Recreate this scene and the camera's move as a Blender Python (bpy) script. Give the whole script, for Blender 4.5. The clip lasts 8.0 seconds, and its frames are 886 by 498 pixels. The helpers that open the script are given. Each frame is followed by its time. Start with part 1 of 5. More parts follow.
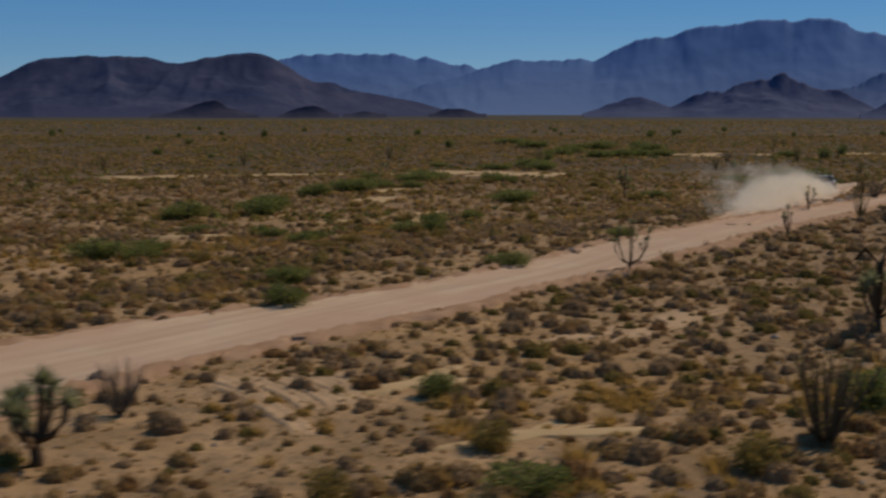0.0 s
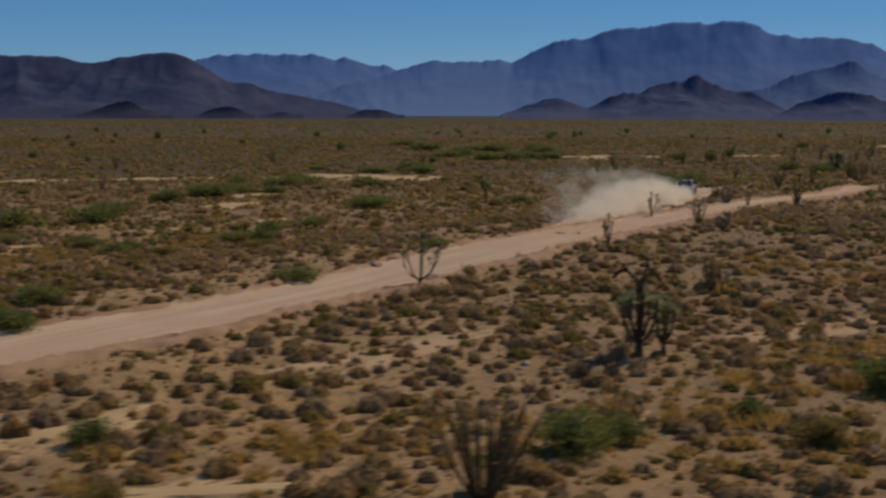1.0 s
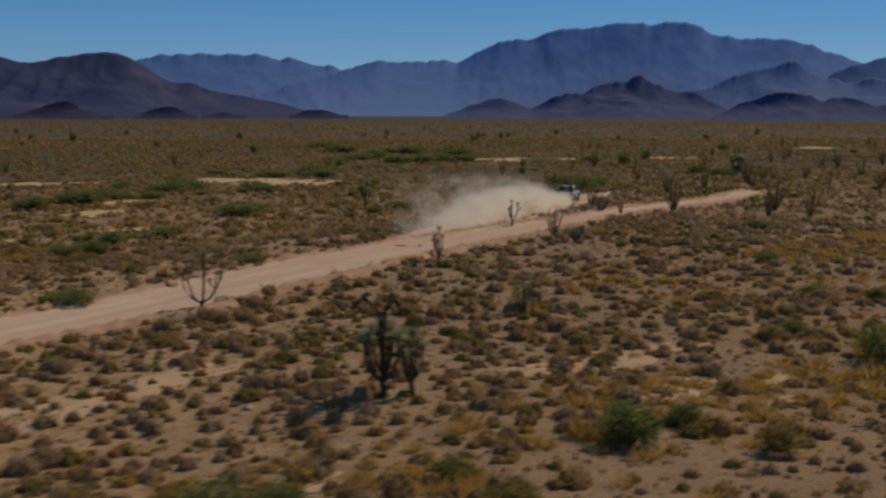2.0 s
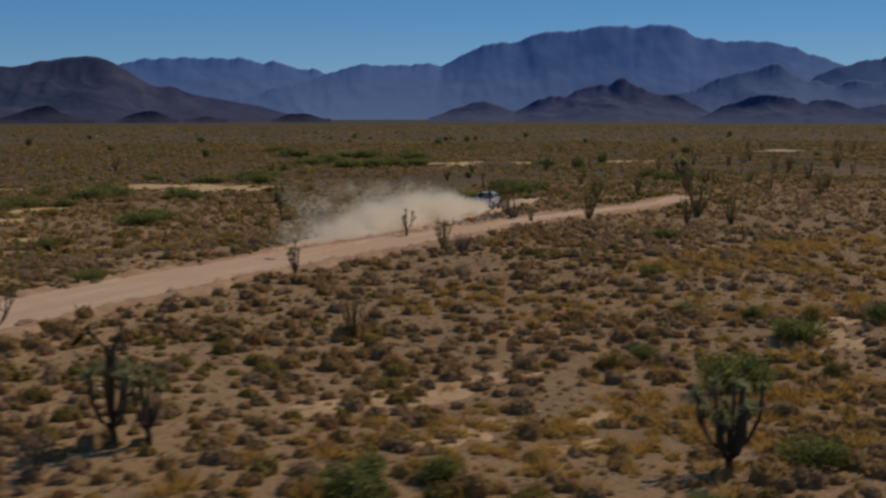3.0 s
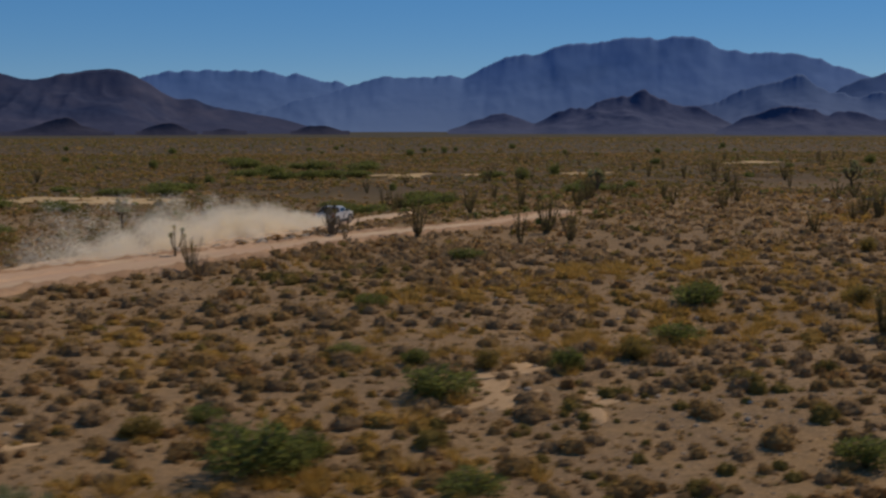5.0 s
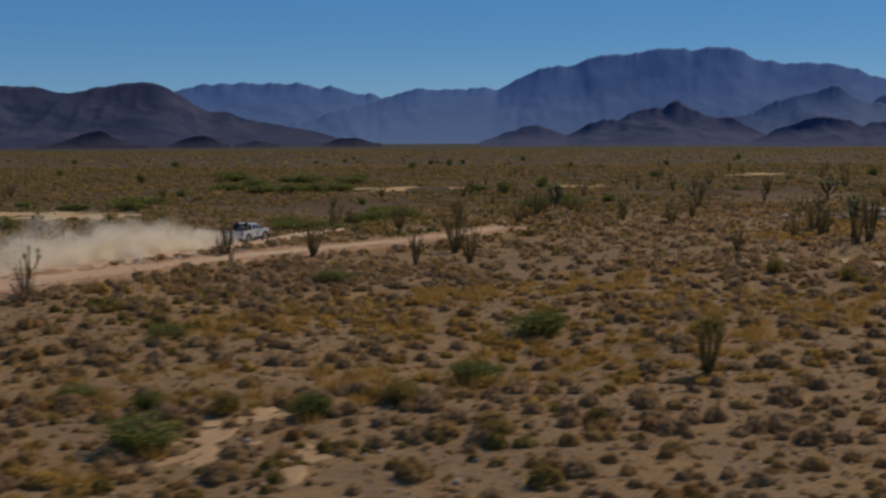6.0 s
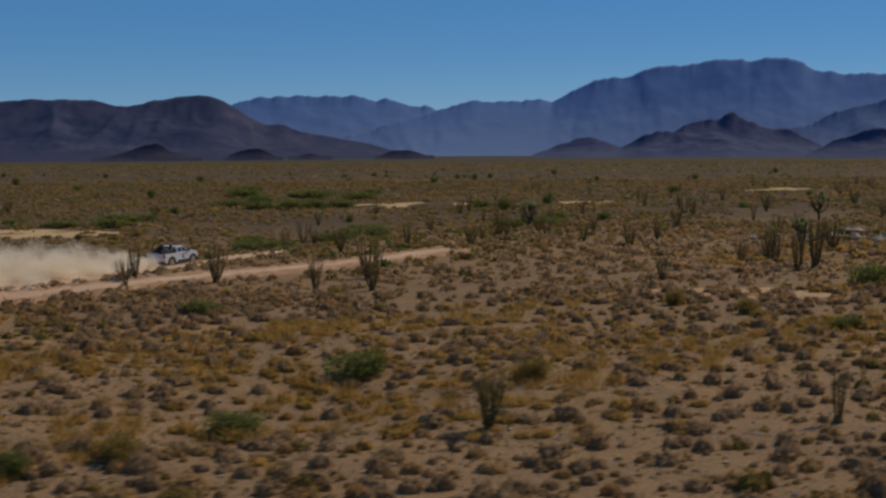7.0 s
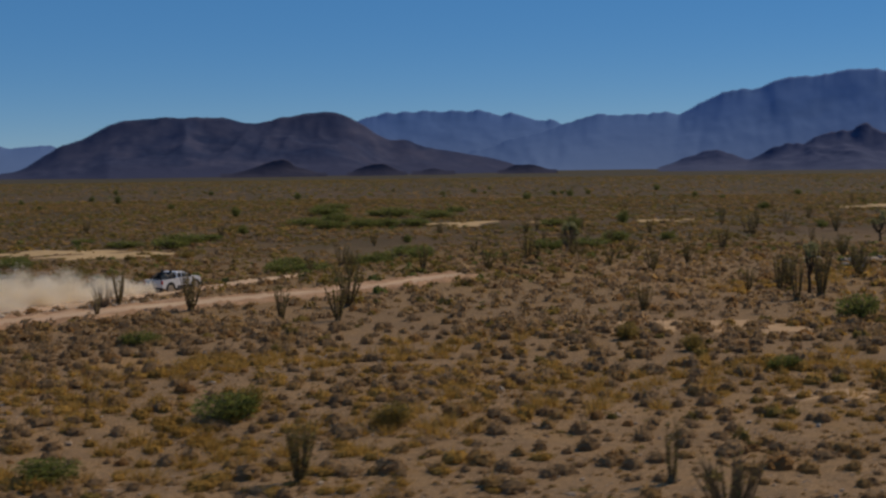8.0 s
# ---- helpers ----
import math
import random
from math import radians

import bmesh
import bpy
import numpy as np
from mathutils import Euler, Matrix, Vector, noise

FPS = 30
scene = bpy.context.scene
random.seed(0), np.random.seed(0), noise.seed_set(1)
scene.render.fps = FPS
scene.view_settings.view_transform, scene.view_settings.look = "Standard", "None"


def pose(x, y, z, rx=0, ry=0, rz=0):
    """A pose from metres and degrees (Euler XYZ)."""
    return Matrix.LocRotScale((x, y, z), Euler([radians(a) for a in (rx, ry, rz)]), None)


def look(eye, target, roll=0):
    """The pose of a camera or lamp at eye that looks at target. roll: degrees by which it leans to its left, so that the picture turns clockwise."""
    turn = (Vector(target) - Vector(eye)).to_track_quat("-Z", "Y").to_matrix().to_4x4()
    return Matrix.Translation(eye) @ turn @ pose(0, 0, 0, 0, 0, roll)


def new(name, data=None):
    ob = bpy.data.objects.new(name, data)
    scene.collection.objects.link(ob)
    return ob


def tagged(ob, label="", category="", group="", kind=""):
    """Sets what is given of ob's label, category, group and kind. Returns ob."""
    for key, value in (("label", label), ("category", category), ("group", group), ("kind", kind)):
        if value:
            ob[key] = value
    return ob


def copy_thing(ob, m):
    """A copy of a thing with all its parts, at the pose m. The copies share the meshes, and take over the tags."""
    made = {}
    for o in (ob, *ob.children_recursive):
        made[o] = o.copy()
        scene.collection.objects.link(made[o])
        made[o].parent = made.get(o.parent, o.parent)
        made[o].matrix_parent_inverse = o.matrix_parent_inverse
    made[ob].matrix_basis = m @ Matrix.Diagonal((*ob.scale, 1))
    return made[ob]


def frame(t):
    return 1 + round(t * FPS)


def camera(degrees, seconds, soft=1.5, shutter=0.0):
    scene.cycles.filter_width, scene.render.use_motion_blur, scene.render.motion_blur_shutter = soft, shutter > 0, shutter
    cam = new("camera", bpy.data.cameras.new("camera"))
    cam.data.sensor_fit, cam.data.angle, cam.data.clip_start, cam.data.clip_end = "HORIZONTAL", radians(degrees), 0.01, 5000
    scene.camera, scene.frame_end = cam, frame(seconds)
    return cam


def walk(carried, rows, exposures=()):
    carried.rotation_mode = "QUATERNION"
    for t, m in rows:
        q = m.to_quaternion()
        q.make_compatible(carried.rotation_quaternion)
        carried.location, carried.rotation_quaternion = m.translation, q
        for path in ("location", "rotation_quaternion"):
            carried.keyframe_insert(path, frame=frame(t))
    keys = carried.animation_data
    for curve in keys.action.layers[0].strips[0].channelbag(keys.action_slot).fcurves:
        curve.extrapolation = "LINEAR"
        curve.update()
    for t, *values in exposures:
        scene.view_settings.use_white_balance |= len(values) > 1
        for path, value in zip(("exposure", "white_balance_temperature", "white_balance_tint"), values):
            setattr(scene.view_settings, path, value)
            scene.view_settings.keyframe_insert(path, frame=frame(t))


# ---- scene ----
cam = camera(39.0, 8.0, soft=2.5, shutter=0.5)
PATH = [
    (0.0, pose(-0.000, 0.000, 10.000, 83.612, -0.026, -0.000)),
    (0.5, pose(4.122, 2.844, 10.064, 83.637, -0.066, -1.827)),
    (1.0, pose(8.272, 4.831, 10.248, 83.650, -0.106, -3.563)),
    (1.5, pose(12.554, 7.208, 10.402, 83.636, -0.055, -4.943)),
    (2.0, pose(17.184, 10.259, 10.600, 83.661, -0.105, -5.939)),
    (3.5, pose(30.219, 18.405, 10.490, 83.909, 0.073, -6.576)),
    (4.0, pose(35.177, 21.002, 10.278, 84.007, -0.037, -6.443)),
    (5.5, pose(51.081, 28.540, 9.911, 84.640, 0.245, -4.406)),
    (6.0, pose(57.189, 31.099, 10.028, 84.918, 0.281, -3.601)),
    (6.5, pose(62.912, 33.545, 10.215, 85.155, 0.320, -2.839)),
    (7.0, pose(69.064, 35.237, 10.673, 85.474, 0.365, -0.946)),
    (7.5, pose(74.635, 36.645, 11.091, 85.796, 0.550, 1.440)),
    (8.0, pose(80.705, 38.097, 11.464, 86.170, 0.754, 4.909)),
]
walk(cam, PATH, exposures=[(0.0, -0.75, 6950, 9), (5.0, -0.74, 6950, 9), (8.0, -0.73, 6950, 9)])

# ---- world and sun ----
SUN_TO = Vector((0.82, 0.56, 1.02)).normalized()
world = bpy.data.worlds.new("desert_sky")
scene.world = world
world.use_nodes = True
wn, wl = world.node_tree.nodes, world.node_tree.links
sky = wn.new("ShaderNodeTexSky")
sky.sky_type = "NISHITA"
sky.sun_disc = False
sky.sun_elevation = math.asin(SUN_TO.z)
sky.sun_rotation = math.atan2(SUN_TO.x, SUN_TO.y)
sky.altitude = 1500
sky.air_density = 0.8
sky.dust_density = 0.0
sky.ozone_density = 5.0
tone = wn.new("ShaderNodeHueSaturation")
tone.inputs["Hue"].default_value = 0.51
tone.inputs["Saturation"].default_value = 1.38
tone.inputs["Value"].default_value = 0.9
wl.new(sky.outputs[0], tone.inputs["Color"])
# clear desert air: a nearly even blue
even = wn.new("ShaderNodeMix")
even.data_type = "RGBA"
even.inputs[0].default_value = 0.5
even.inputs[7].default_value = (1.35, 3.75, 7.5, 1.0)
wl.new(tone.outputs[0], even.inputs[6])
wl.new(even.outputs[2], wn["Background"].inputs[0])
wn["Background"].inputs[1].default_value = 0.115

lamp = bpy.data.lights.new("sun", "SUN")
lamp.energy = 5.0
lamp.angle = radians(0.53)
lamp.color = (1.0, 0.845, 0.65)
sun = new("sun", lamp)
sun.matrix_world = look(SUN_TO * 500, (0, 0, 0))


# ---- materials ----
def mat_new(name, rough=0.9, spec=0.2):
    m = bpy.data.materials.new(name)
    m.use_nodes = True
    n, l = m.node_tree.nodes, m.node_tree.links
    p = n["Principled BSDF"]
    p.inputs["Roughness"].default_value = rough
    p.inputs["Specular IOR Level"].default_value = spec
    return m, n, l, p


def noise_node(n, l, vec, scale, detail=4.0, rough=0.6):
    t = n.new("ShaderNodeTexNoise")
    t.inputs["Scale"].default_value = scale
    t.inputs["Detail"].default_value = detail
    t.inputs["Roughness"].default_value = rough
    l.new(vec, t.inputs["Vector"])
    return t.outputs["Fac"]


def ramp(n, l, fac, lo, hi):
    r = n.new("ShaderNodeMapRange")
    r.inputs["From Min"].default_value = lo
    r.inputs["From Max"].default_value = hi
    l.new(fac, r.inputs["Value"])
    return r.outputs["Result"]


def blend(n, l, fac, a, b, mode="MIX"):
    x = n.new("ShaderNodeMix")
    x.data_type = "RGBA"
    x.blend_type = mode
    for sock, v in ((x.inputs[0], fac), (x.inputs[6], a), (x.inputs[7], b)):
        if isinstance(v, (int, float)):
            sock.default_value = v
        elif isinstance(v, tuple):
            sock.default_value = (*v, 1.0)
        else:
            l.new(v, sock)
    return x.outputs[2]


def bump(n, l, p, height, strength, dist):
    b = n.new("ShaderNodeBump")
    b.inputs["Strength"].default_value = strength
    b.inputs["Distance"].default_value = dist
    l.new(height, b.inputs["Height"])
    l.new(b.outputs["Normal"], p.inputs["Normal"])


def mat_plain(name, col, rough=0.6, metal=0.0, spec=0.4, var=0.15, scale=6.0):
    m, n, l, p = mat_new(name, rough, spec)
    pos = n.new("ShaderNodeTexCoord").outputs["Object"]
    f = noise_node(n, l, pos, scale)
    dark = tuple(c * (1 - var) for c in col)
    light = tuple(min(1, c * (1 + var)) for c in col)
    l.new(blend(n, l, ramp(n, l, f, 0.3, 0.7), dark, light), p.inputs["Base Color"])
    p.inputs["Metallic"].default_value = metal
    return m


def mat_plant(name, a, b, scale=0.6, grain=0.5, through_light=0.0):
    """Leaves and twigs: two hues by patches, light and dark from flake to flake."""
    m, n, l, p = mat_new(name, 0.85, 0.15)
    g = n.new("ShaderNodeNewGeometry")
    f = ramp(n, l, noise_node(n, l, g.outputs["Position"], scale, 3.0), 0.35, 0.65)
    c = blend(n, l, f, a, b)
    r = n.new("ShaderNodeMapRange")
    r.inputs["To Min"].default_value = 1 - grain
    r.inputs["To Max"].default_value = 1 + grain
    l.new(g.outputs["Random Per Island"], r.inputs["Value"])
    v = n.new("ShaderNodeVectorMath")
    v.operation = "SCALE"
    l.new(c, v.inputs[0])
    l.new(r.outputs[0], v.inputs["Scale"])
    l.new(v.outputs[0], p.inputs["Base Color"])
    if through_light:
        tr = n.new("ShaderNodeBsdfTranslucent")
        l.new(v.outputs[0], tr.inputs["Color"])
        mx = n.new("ShaderNodeMixShader")
        mx.inputs[0].default_value = through_light
        l.new(p.outputs[0], mx.inputs[1])
        l.new(tr.outputs[0], mx.inputs[2])
        l.new(mx.outputs[0], n["Material Output"].inputs["Surface"])
    return m


def mat_ground():
    m, n, l, p = mat_new("desert_soil", 0.95, 0.1)
    pos = n.new("ShaderNodeNewGeometry").outputs["Position"]
    large = noise_node(n, l, pos, 0.03, 5.0)
    patch = noise_node(n, l, pos, 0.55, 5.0, 0.7)
    mid = noise_node(n, l, pos, 0.22, 6.0)
    fine = noise_node(n, l, pos, 3.0, 6.0, 0.7)
    c = blend(n, l, ramp(n, l, mid, 0.35, 0.68), (0.240, 0.148, 0.072), (0.440, 0.280, 0.146))
    c = blend(n, l, ramp(n, l, large, 0.50, 0.68), c, (0.370, 0.216, 0.084))
    c = blend(n, l, ramp(n, l, patch, 0.50, 0.68), c, (0.195, 0.129, 0.074))
    # bare gravel flats of mauve-brown soil
    sep = n.new("ShaderNodeSeparateXYZ")
    l.new(pos, sep.inputs[0])
    flat = n.new("ShaderNodeMath")
    flat.operation = "MULTIPLY"
    l.new(ramp(n, l, sep.outputs["X"], 2.0, 34.0), flat.inputs[0])
    l.new(ramp(n, l, sep.outputs["Y"], 168.0, 128.0), flat.inputs[1])
    edge = n.new("ShaderNodeMath")
    edge.operation = "MULTIPLY"
    l.new(flat.outputs[0], edge.inputs[0])
    l.new(ramp(n, l, mid, 0.30, 0.55), edge.inputs[1])
    c = blend(n, l, edge.outputs[0], c, (0.206, 0.132, 0.074))
    # gravel and litter
    vor = n.new("ShaderNodeTexVoronoi")
    vor.inputs["Scale"].default_value = 2.2
    l.new(pos, vor.inputs["Vector"])
    c = blend(n, l, ramp(n, l, vor.outputs["Distance"], 0.30, 0.10), c, (0.133, 0.091, 0.050))
    grit = noise_node(n, l, pos, 9.0, 4.0, 0.8)
    c = blend(n, l, ramp(n, l, grit, 0.57, 0.64), c, (0.420, 0.288, 0.172))
    c = blend(n, l, ramp(n, l, fine, 0.55, 0.72), c, (0.138, 0.092, 0.052))
    # far scrub cover, which closes up with distance over the plain
    far = ramp(n, l, sep.outputs["Y"], 95.0, 250.0)
    st = n.new("ShaderNodeMapping")
    st.inputs["Scale"].default_value = (0.030, 0.010, 0.018)
    l.new(pos, st.inputs["Vector"])
    streak = noise_node(n, l, st.outputs[0], 1.0, 6.0, 0.65)
    veg = blend(n, l, ramp(n, l, streak, 0.38, 0.62), (0.102, 0.065, 0.036), (0.070, 0.052, 0.027))
    st2 = n.new("ShaderNodeMapping")
    st2.inputs["Location"].default_value = (31.0, 7.0, 0.0)
    st2.inputs["Scale"].default_value = (0.077, 0.030, 0.045)
    l.new(pos, st2.inputs["Vector"])
    tuft_f = noise_node(n, l, st2.outputs[0], 1.0, 7.0, 0.7)
    veg = blend(n, l, ramp(n, l, tuft_f, 0.54, 0.64), veg, (0.140, 0.094, 0.044))
    veg = blend(n, l, ramp(n, l, tuft_f, 0.44, 0.34), veg, (0.061, 0.049, 0.021))
    veg = blend(n, l, ramp(n, l, streak, 0.66, 0.72), veg, (0.229, 0.151, 0.082))
    c = blend(n, l, far, c, veg)
    # farthest plain: darker olive scrub, its colour also greyed for horizon haze
    c = blend(n, l, ramp(n, l, sep.outputs["Y"], 350.0, 1300.0), c, blend(n, l, ramp(n, l, streak, 0.35, 0.65), (0.070, 0.054, 0.034), (0.052, 0.046, 0.027)))
    l.new(c, p.inputs["Base Color"])
    bump(n, l, p, fine, 0.8, 0.16)
    return m


def mat_dirt(name, a, b):
    m, n, l, p = mat_new(name, 0.95, 0.1)
    pos = n.new("ShaderNodeNewGeometry").outputs["Position"]
    f = noise_node(n, l, pos, 0.5, 6.0, 0.65)
    g = noise_node(n, l, pos, 5.0, 5.0, 0.7)
    c = blend(n, l, ramp(n, l, f, 0.35, 0.65), a, b)
    c = blend(n, l, ramp(n, l, g, 0.60, 0.75), c, tuple(x * 0.6 for x in a))
    l.new(c, p.inputs["Base Color"])
    bump(n, l, p, g, 0.5, 0.08)
    return m


def mat_rock(name, a, b, scale, foot_haze, foot_haze_top=150.0, relief=0.3):
    m, n, l, p = mat_new(name, 0.95, 0.05)
    pos = n.new("ShaderNodeNewGeometry").outputs["Position"]
    f = noise_node(n, l, pos, scale, 8.0, 0.65)
    st = n.new("ShaderNodeMapping")
    st.inputs["Scale"].default_value = (0.6, 0.6, 1.0)
    l.new(pos, st.inputs["Vector"])
    band = noise_node(n, l, st.outputs[0], scale * 2, 4.0, 0.5)
    c = blend(n, l, ramp(n, l, f, 0.35, 0.65), a, b)
    c = blend(n, l, ramp(n, l, band, 0.52, 0.66), c, tuple(x * 0.90 for x in a))
    # haze put into the base colour: paler low on the slopes
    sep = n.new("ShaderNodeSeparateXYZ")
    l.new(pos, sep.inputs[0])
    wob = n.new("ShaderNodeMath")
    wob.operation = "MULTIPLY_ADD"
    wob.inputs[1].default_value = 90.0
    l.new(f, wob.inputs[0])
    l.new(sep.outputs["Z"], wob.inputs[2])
    c = blend(n, l, ramp(n, l, wob.outputs[0], foot_haze_top, 45.0), c, foot_haze)
    l.new(c, p.inputs["Base Color"])
    bump(n, l, p, f, relief, 10.0)
    return m


M_GROUND = mat_ground()
def mat_track(name, a, b, angle):
    """Packed dirt with wheel-worn streaks that run along the track."""
    m, n, l, p = mat_new(name, 0.95, 0.1)
    pos = n.new("ShaderNodeNewGeometry").outputs["Position"]
    st = n.new("ShaderNodeMapping")
    st.vector_type = "TEXTURE"
    st.inputs["Rotation"].default_value = (0, 0, radians(angle))
    st.inputs["Scale"].default_value = (16.0, 0.9, 1.0)
    l.new(pos, st.inputs["Vector"])
    f = noise_node(n, l, st.outputs[0], 1.0, 4.0, 0.6)
    g = noise_node(n, l, pos, 4.0, 6.0, 0.7)
    h = noise_node(n, l, pos, 0.12, 3.0)
    c = blend(n, l, ramp(n, l, f, 0.36, 0.64), a, b)
    c = blend(n, l, ramp(n, l, h, 0.40, 0.70), c, (0.418, 0.27, 0.183))
    c = blend(n, l, ramp(n, l, g, 0.60, 0.76), c, tuple(x * 0.75 for x in a))
    l.new(c, p.inputs["Base Color"])
    bump(n, l, p, g, 0.5, 0.08)
    return m


M_ROAD = mat_track("road_dirt", (0.385, 0.268, 0.178), (0.485, 0.352, 0.242), 56)
M_SAND = mat_dirt("wash_sand", (0.360, 0.245, 0.125), (0.445, 0.310, 0.168))
M_BERM = mat_dirt("berm_rock", (0.262, 0.156, 0.094), (0.372, 0.236, 0.148))
M_SAGE = mat_plant("bursage_twigs", (0.297, 0.184, 0.075), (0.387, 0.248, 0.107), 0.5, 0.20, 0.56)
M_GREY = mat_plant("grey_shrub_twigs", (0.281, 0.184, 0.098), (0.372, 0.250, 0.138), 0.4, 0.20, 0.56)
M_RUST = mat_plant("rusty_shrub_twigs", (0.276, 0.152, 0.060), (0.344, 0.196, 0.080), 0.4, 0.20, 0.56)
M_GRASS = mat_plant("dry_grass", (0.345, 0.204, 0.052), (0.440, 0.270, 0.074), 0.3, 0.3, 0.5)
M_OLIVE = mat_plant("olive_shrub", (0.192, 0.136, 0.036), (0.262, 0.188, 0.052), 0.4, 0.22, 0.5)
M_GREEN = mat_plant("creosote_leaves", (0.116, 0.134, 0.033), (0.200, 0.206, 0.058), 0.5, 0.4, 0.5)
M_STEM = mat_plain("grey_bark", (0.115, 0.0891, 0.0651), 0.9, 0.0, 0.08)
M_WAND = mat_plain("ocotillo_bark", (0.134, 0.0891, 0.0474), 0.9, 0.0, 0.08)
M_OLEAF = mat_plant("ocotillo_leaves", (0.209, 0.157, 0.0478), (0.287, 0.217, 0.0696), 0.8, 0.5, 0.35)
M_BARK = mat_plain("yucca_bark", (0.0887, 0.0577, 0.0344), 0.95, 0.0, 0.08)
M_SPIKE = mat_plant("yucca_leaves", (0.20, 0.20, 0.085), (0.34, 0.33, 0.18), 1.5, 0.5, 0.55)


# ---- the lie of the land ----
ROAD = [(-34.0, 18.0), (-22.0, 38.0), (-12.5, 52.5), (-2.6, 63.4), (4.4, 73.0), (12.2, 83.6), (20.8, 96.0), (30.4, 109.2), (40.7, 122.6), (49.9, 134.2),
        (58.7, 142.6), (64.9, 150.0), (70.2, 158.8), (72.4, 161.6)]
ROAD_W = [9.0, 8.6, 8.0, 6.2, 5.4, 5.6, 5.8, 5.2, 3.5, 3.0, 3.0, 2.9, 2.9, 1.8]
FORK = [(23.6, 102.3), (28.4, 113.5), (33.3, 122.0), (38.5, 132.5), (44.0, 145.0), (48.0, 154.5), (51.5, 162.5), (54.0, 167.5)]
FORK_W = [3.0, 4.4, 5.0, 5.0, 4.8, 4.6, 4.0, 2.0]


def smooth(t):
    t = np.clip(t, 0, 1)
    return t * t * (3 - 2 * t)


def line_distance(x, y, pts):
    """Signed distance to a line of points; positive on its left."""
    x, y = np.asarray(x, float), np.asarray(y, float)
    best = np.full(x.shape, 1e9)
    sign = np.ones(x.shape)
    for (a, b), (c, d) in zip(pts, pts[1:]):
        ux, uy = c - a, d - b
        s = np.clip(((x - a) * ux + (y - b) * uy) / (ux * ux + uy * uy), 0, 1)
        dx, dy = x - a - s * ux, y - b - s * uy
        dist = np.hypot(dx, dy)
        nearer = dist < best
        best = np.where(nearer, dist, best)
        sign = np.where(nearer, np.where(ux * dy - uy * dx > 0, 1.0, -1.0), sign)
    return best * sign


def land(x, y):
    """Height of the ground: a nearly level plain, lower beyond the road."""
    x, y = np.asarray(x, float), np.asarray(y, float)
    d = line_distance(x, y, ROAD[1:11] + [(66.0, 158.0), (90.0, 200.0)])
    low = -2.0 * smooth((d - 7) / 24) * np.clip((420 - y) / 200, 0, 1)
    near = smooth((d * -1 - 4) / 10) + smooth((d - 12) / 10)
    roll = (np.sin(x * 0.11 + 1.3) * np.sin(y * 0.083 + 0.4) + 0.6 * np.sin(x * 0.23 + y * 0.17) + 0.5 * np.sin(x * 0.31 - y * 0.27 + 2.0)) * 0.14
    fade = np.clip((700 - np.hypot(x - 50, y - 80)) / 400, 0, 1)
    rise = 0.5 * smooth((y - 72) / 24) * np.clip((330 - y) / 150, 0, 1) - 0.8 * np.exp(-((x - 42) / 18) ** 2 - ((y - 62) / 12) ** 2)
    rise = rise - 0.85 * np.exp(-((x - 63) / 9) ** 2 - ((y - 88) / 8.5) ** 2)
    basin = -8.0 * smooth((np.hypot(x - 50, y - 80) - 480) / 1900)
    return low + rise + roll * near * fade + basin


def land1(x, y):
    return float(land(np.array([x]), np.array([y]))[0])


def mesh_ob(name, verts, faces, mat, smooth_faces=True):
    me = bpy.data.meshes.new(name)
    me.from_pydata(verts, [], faces)
    me.materials.append(mat)
    if smooth_faces:
        me.polygons.foreach_set("use_smooth", [True] * len(me.polygons))
    me.update()
    return new(name, me)


def grid_faces(nu, nv):
    return [(i * nv + j, (i + 1) * nv + j, (i + 1) * nv + j + 1, i * nv + j + 1) for i in range(nu - 1) for j in range(nv - 1)]


def grid_object(name, X, Y, Z, mat):
    nu, nv = X.shape
    return mesh_ob(name, np.stack([X, Y, Z], -1).reshape(-1, 3).tolist(), grid_faces(nu, nv), mat)


xs = np.concatenate([-np.geomspace(4900, 62, 26), np.arange(-60, 150, 0.9), np.geomspace(152, 4900, 26)])
ys = np.concatenate([-np.geomspace(4900, 12, 22), np.arange(-10, 230, 0.9), np.geomspace(233, 4900, 40)])
X, Y = np.meshgrid(xs, ys, indexing="ij")
rng = np.random.default_rng(5)
Zg = land(X, Y) + rng.normal(0, 0.02, X.shape) * (np.hypot(X - 50, Y - 80) < 200)
tagged(grid_object("ground", X, Y, Zg, M_GROUND), "tan gravelly desert soil of a level plain", "ground", kind="structure")


def spline(pts, extra, step):
    """Catmull-Rom points along a line at even steps, with a value carried along."""
    P = np.array([(*p, e) for p, e in zip(pts, extra)])
    P = np.vstack([2 * P[0] - P[1], P, 2 * P[-1] - P[-2]])
    out = []
    for i in range(1, len(P) - 2):
        a, b, c, d = P[i - 1:i + 3]
        n = max(2, int(np.hypot(*(c - b)[:2]) / step))
        for t in np.arange(n) / n:
            out.append(0.5 * (2 * b + (c - a) * t + (2 * a - 5 * b + 4 * c - d) * t * t + (3 * b - a - 3 * c + d) * t ** 3))
    out.append(P[-2])
    return np.array(out)


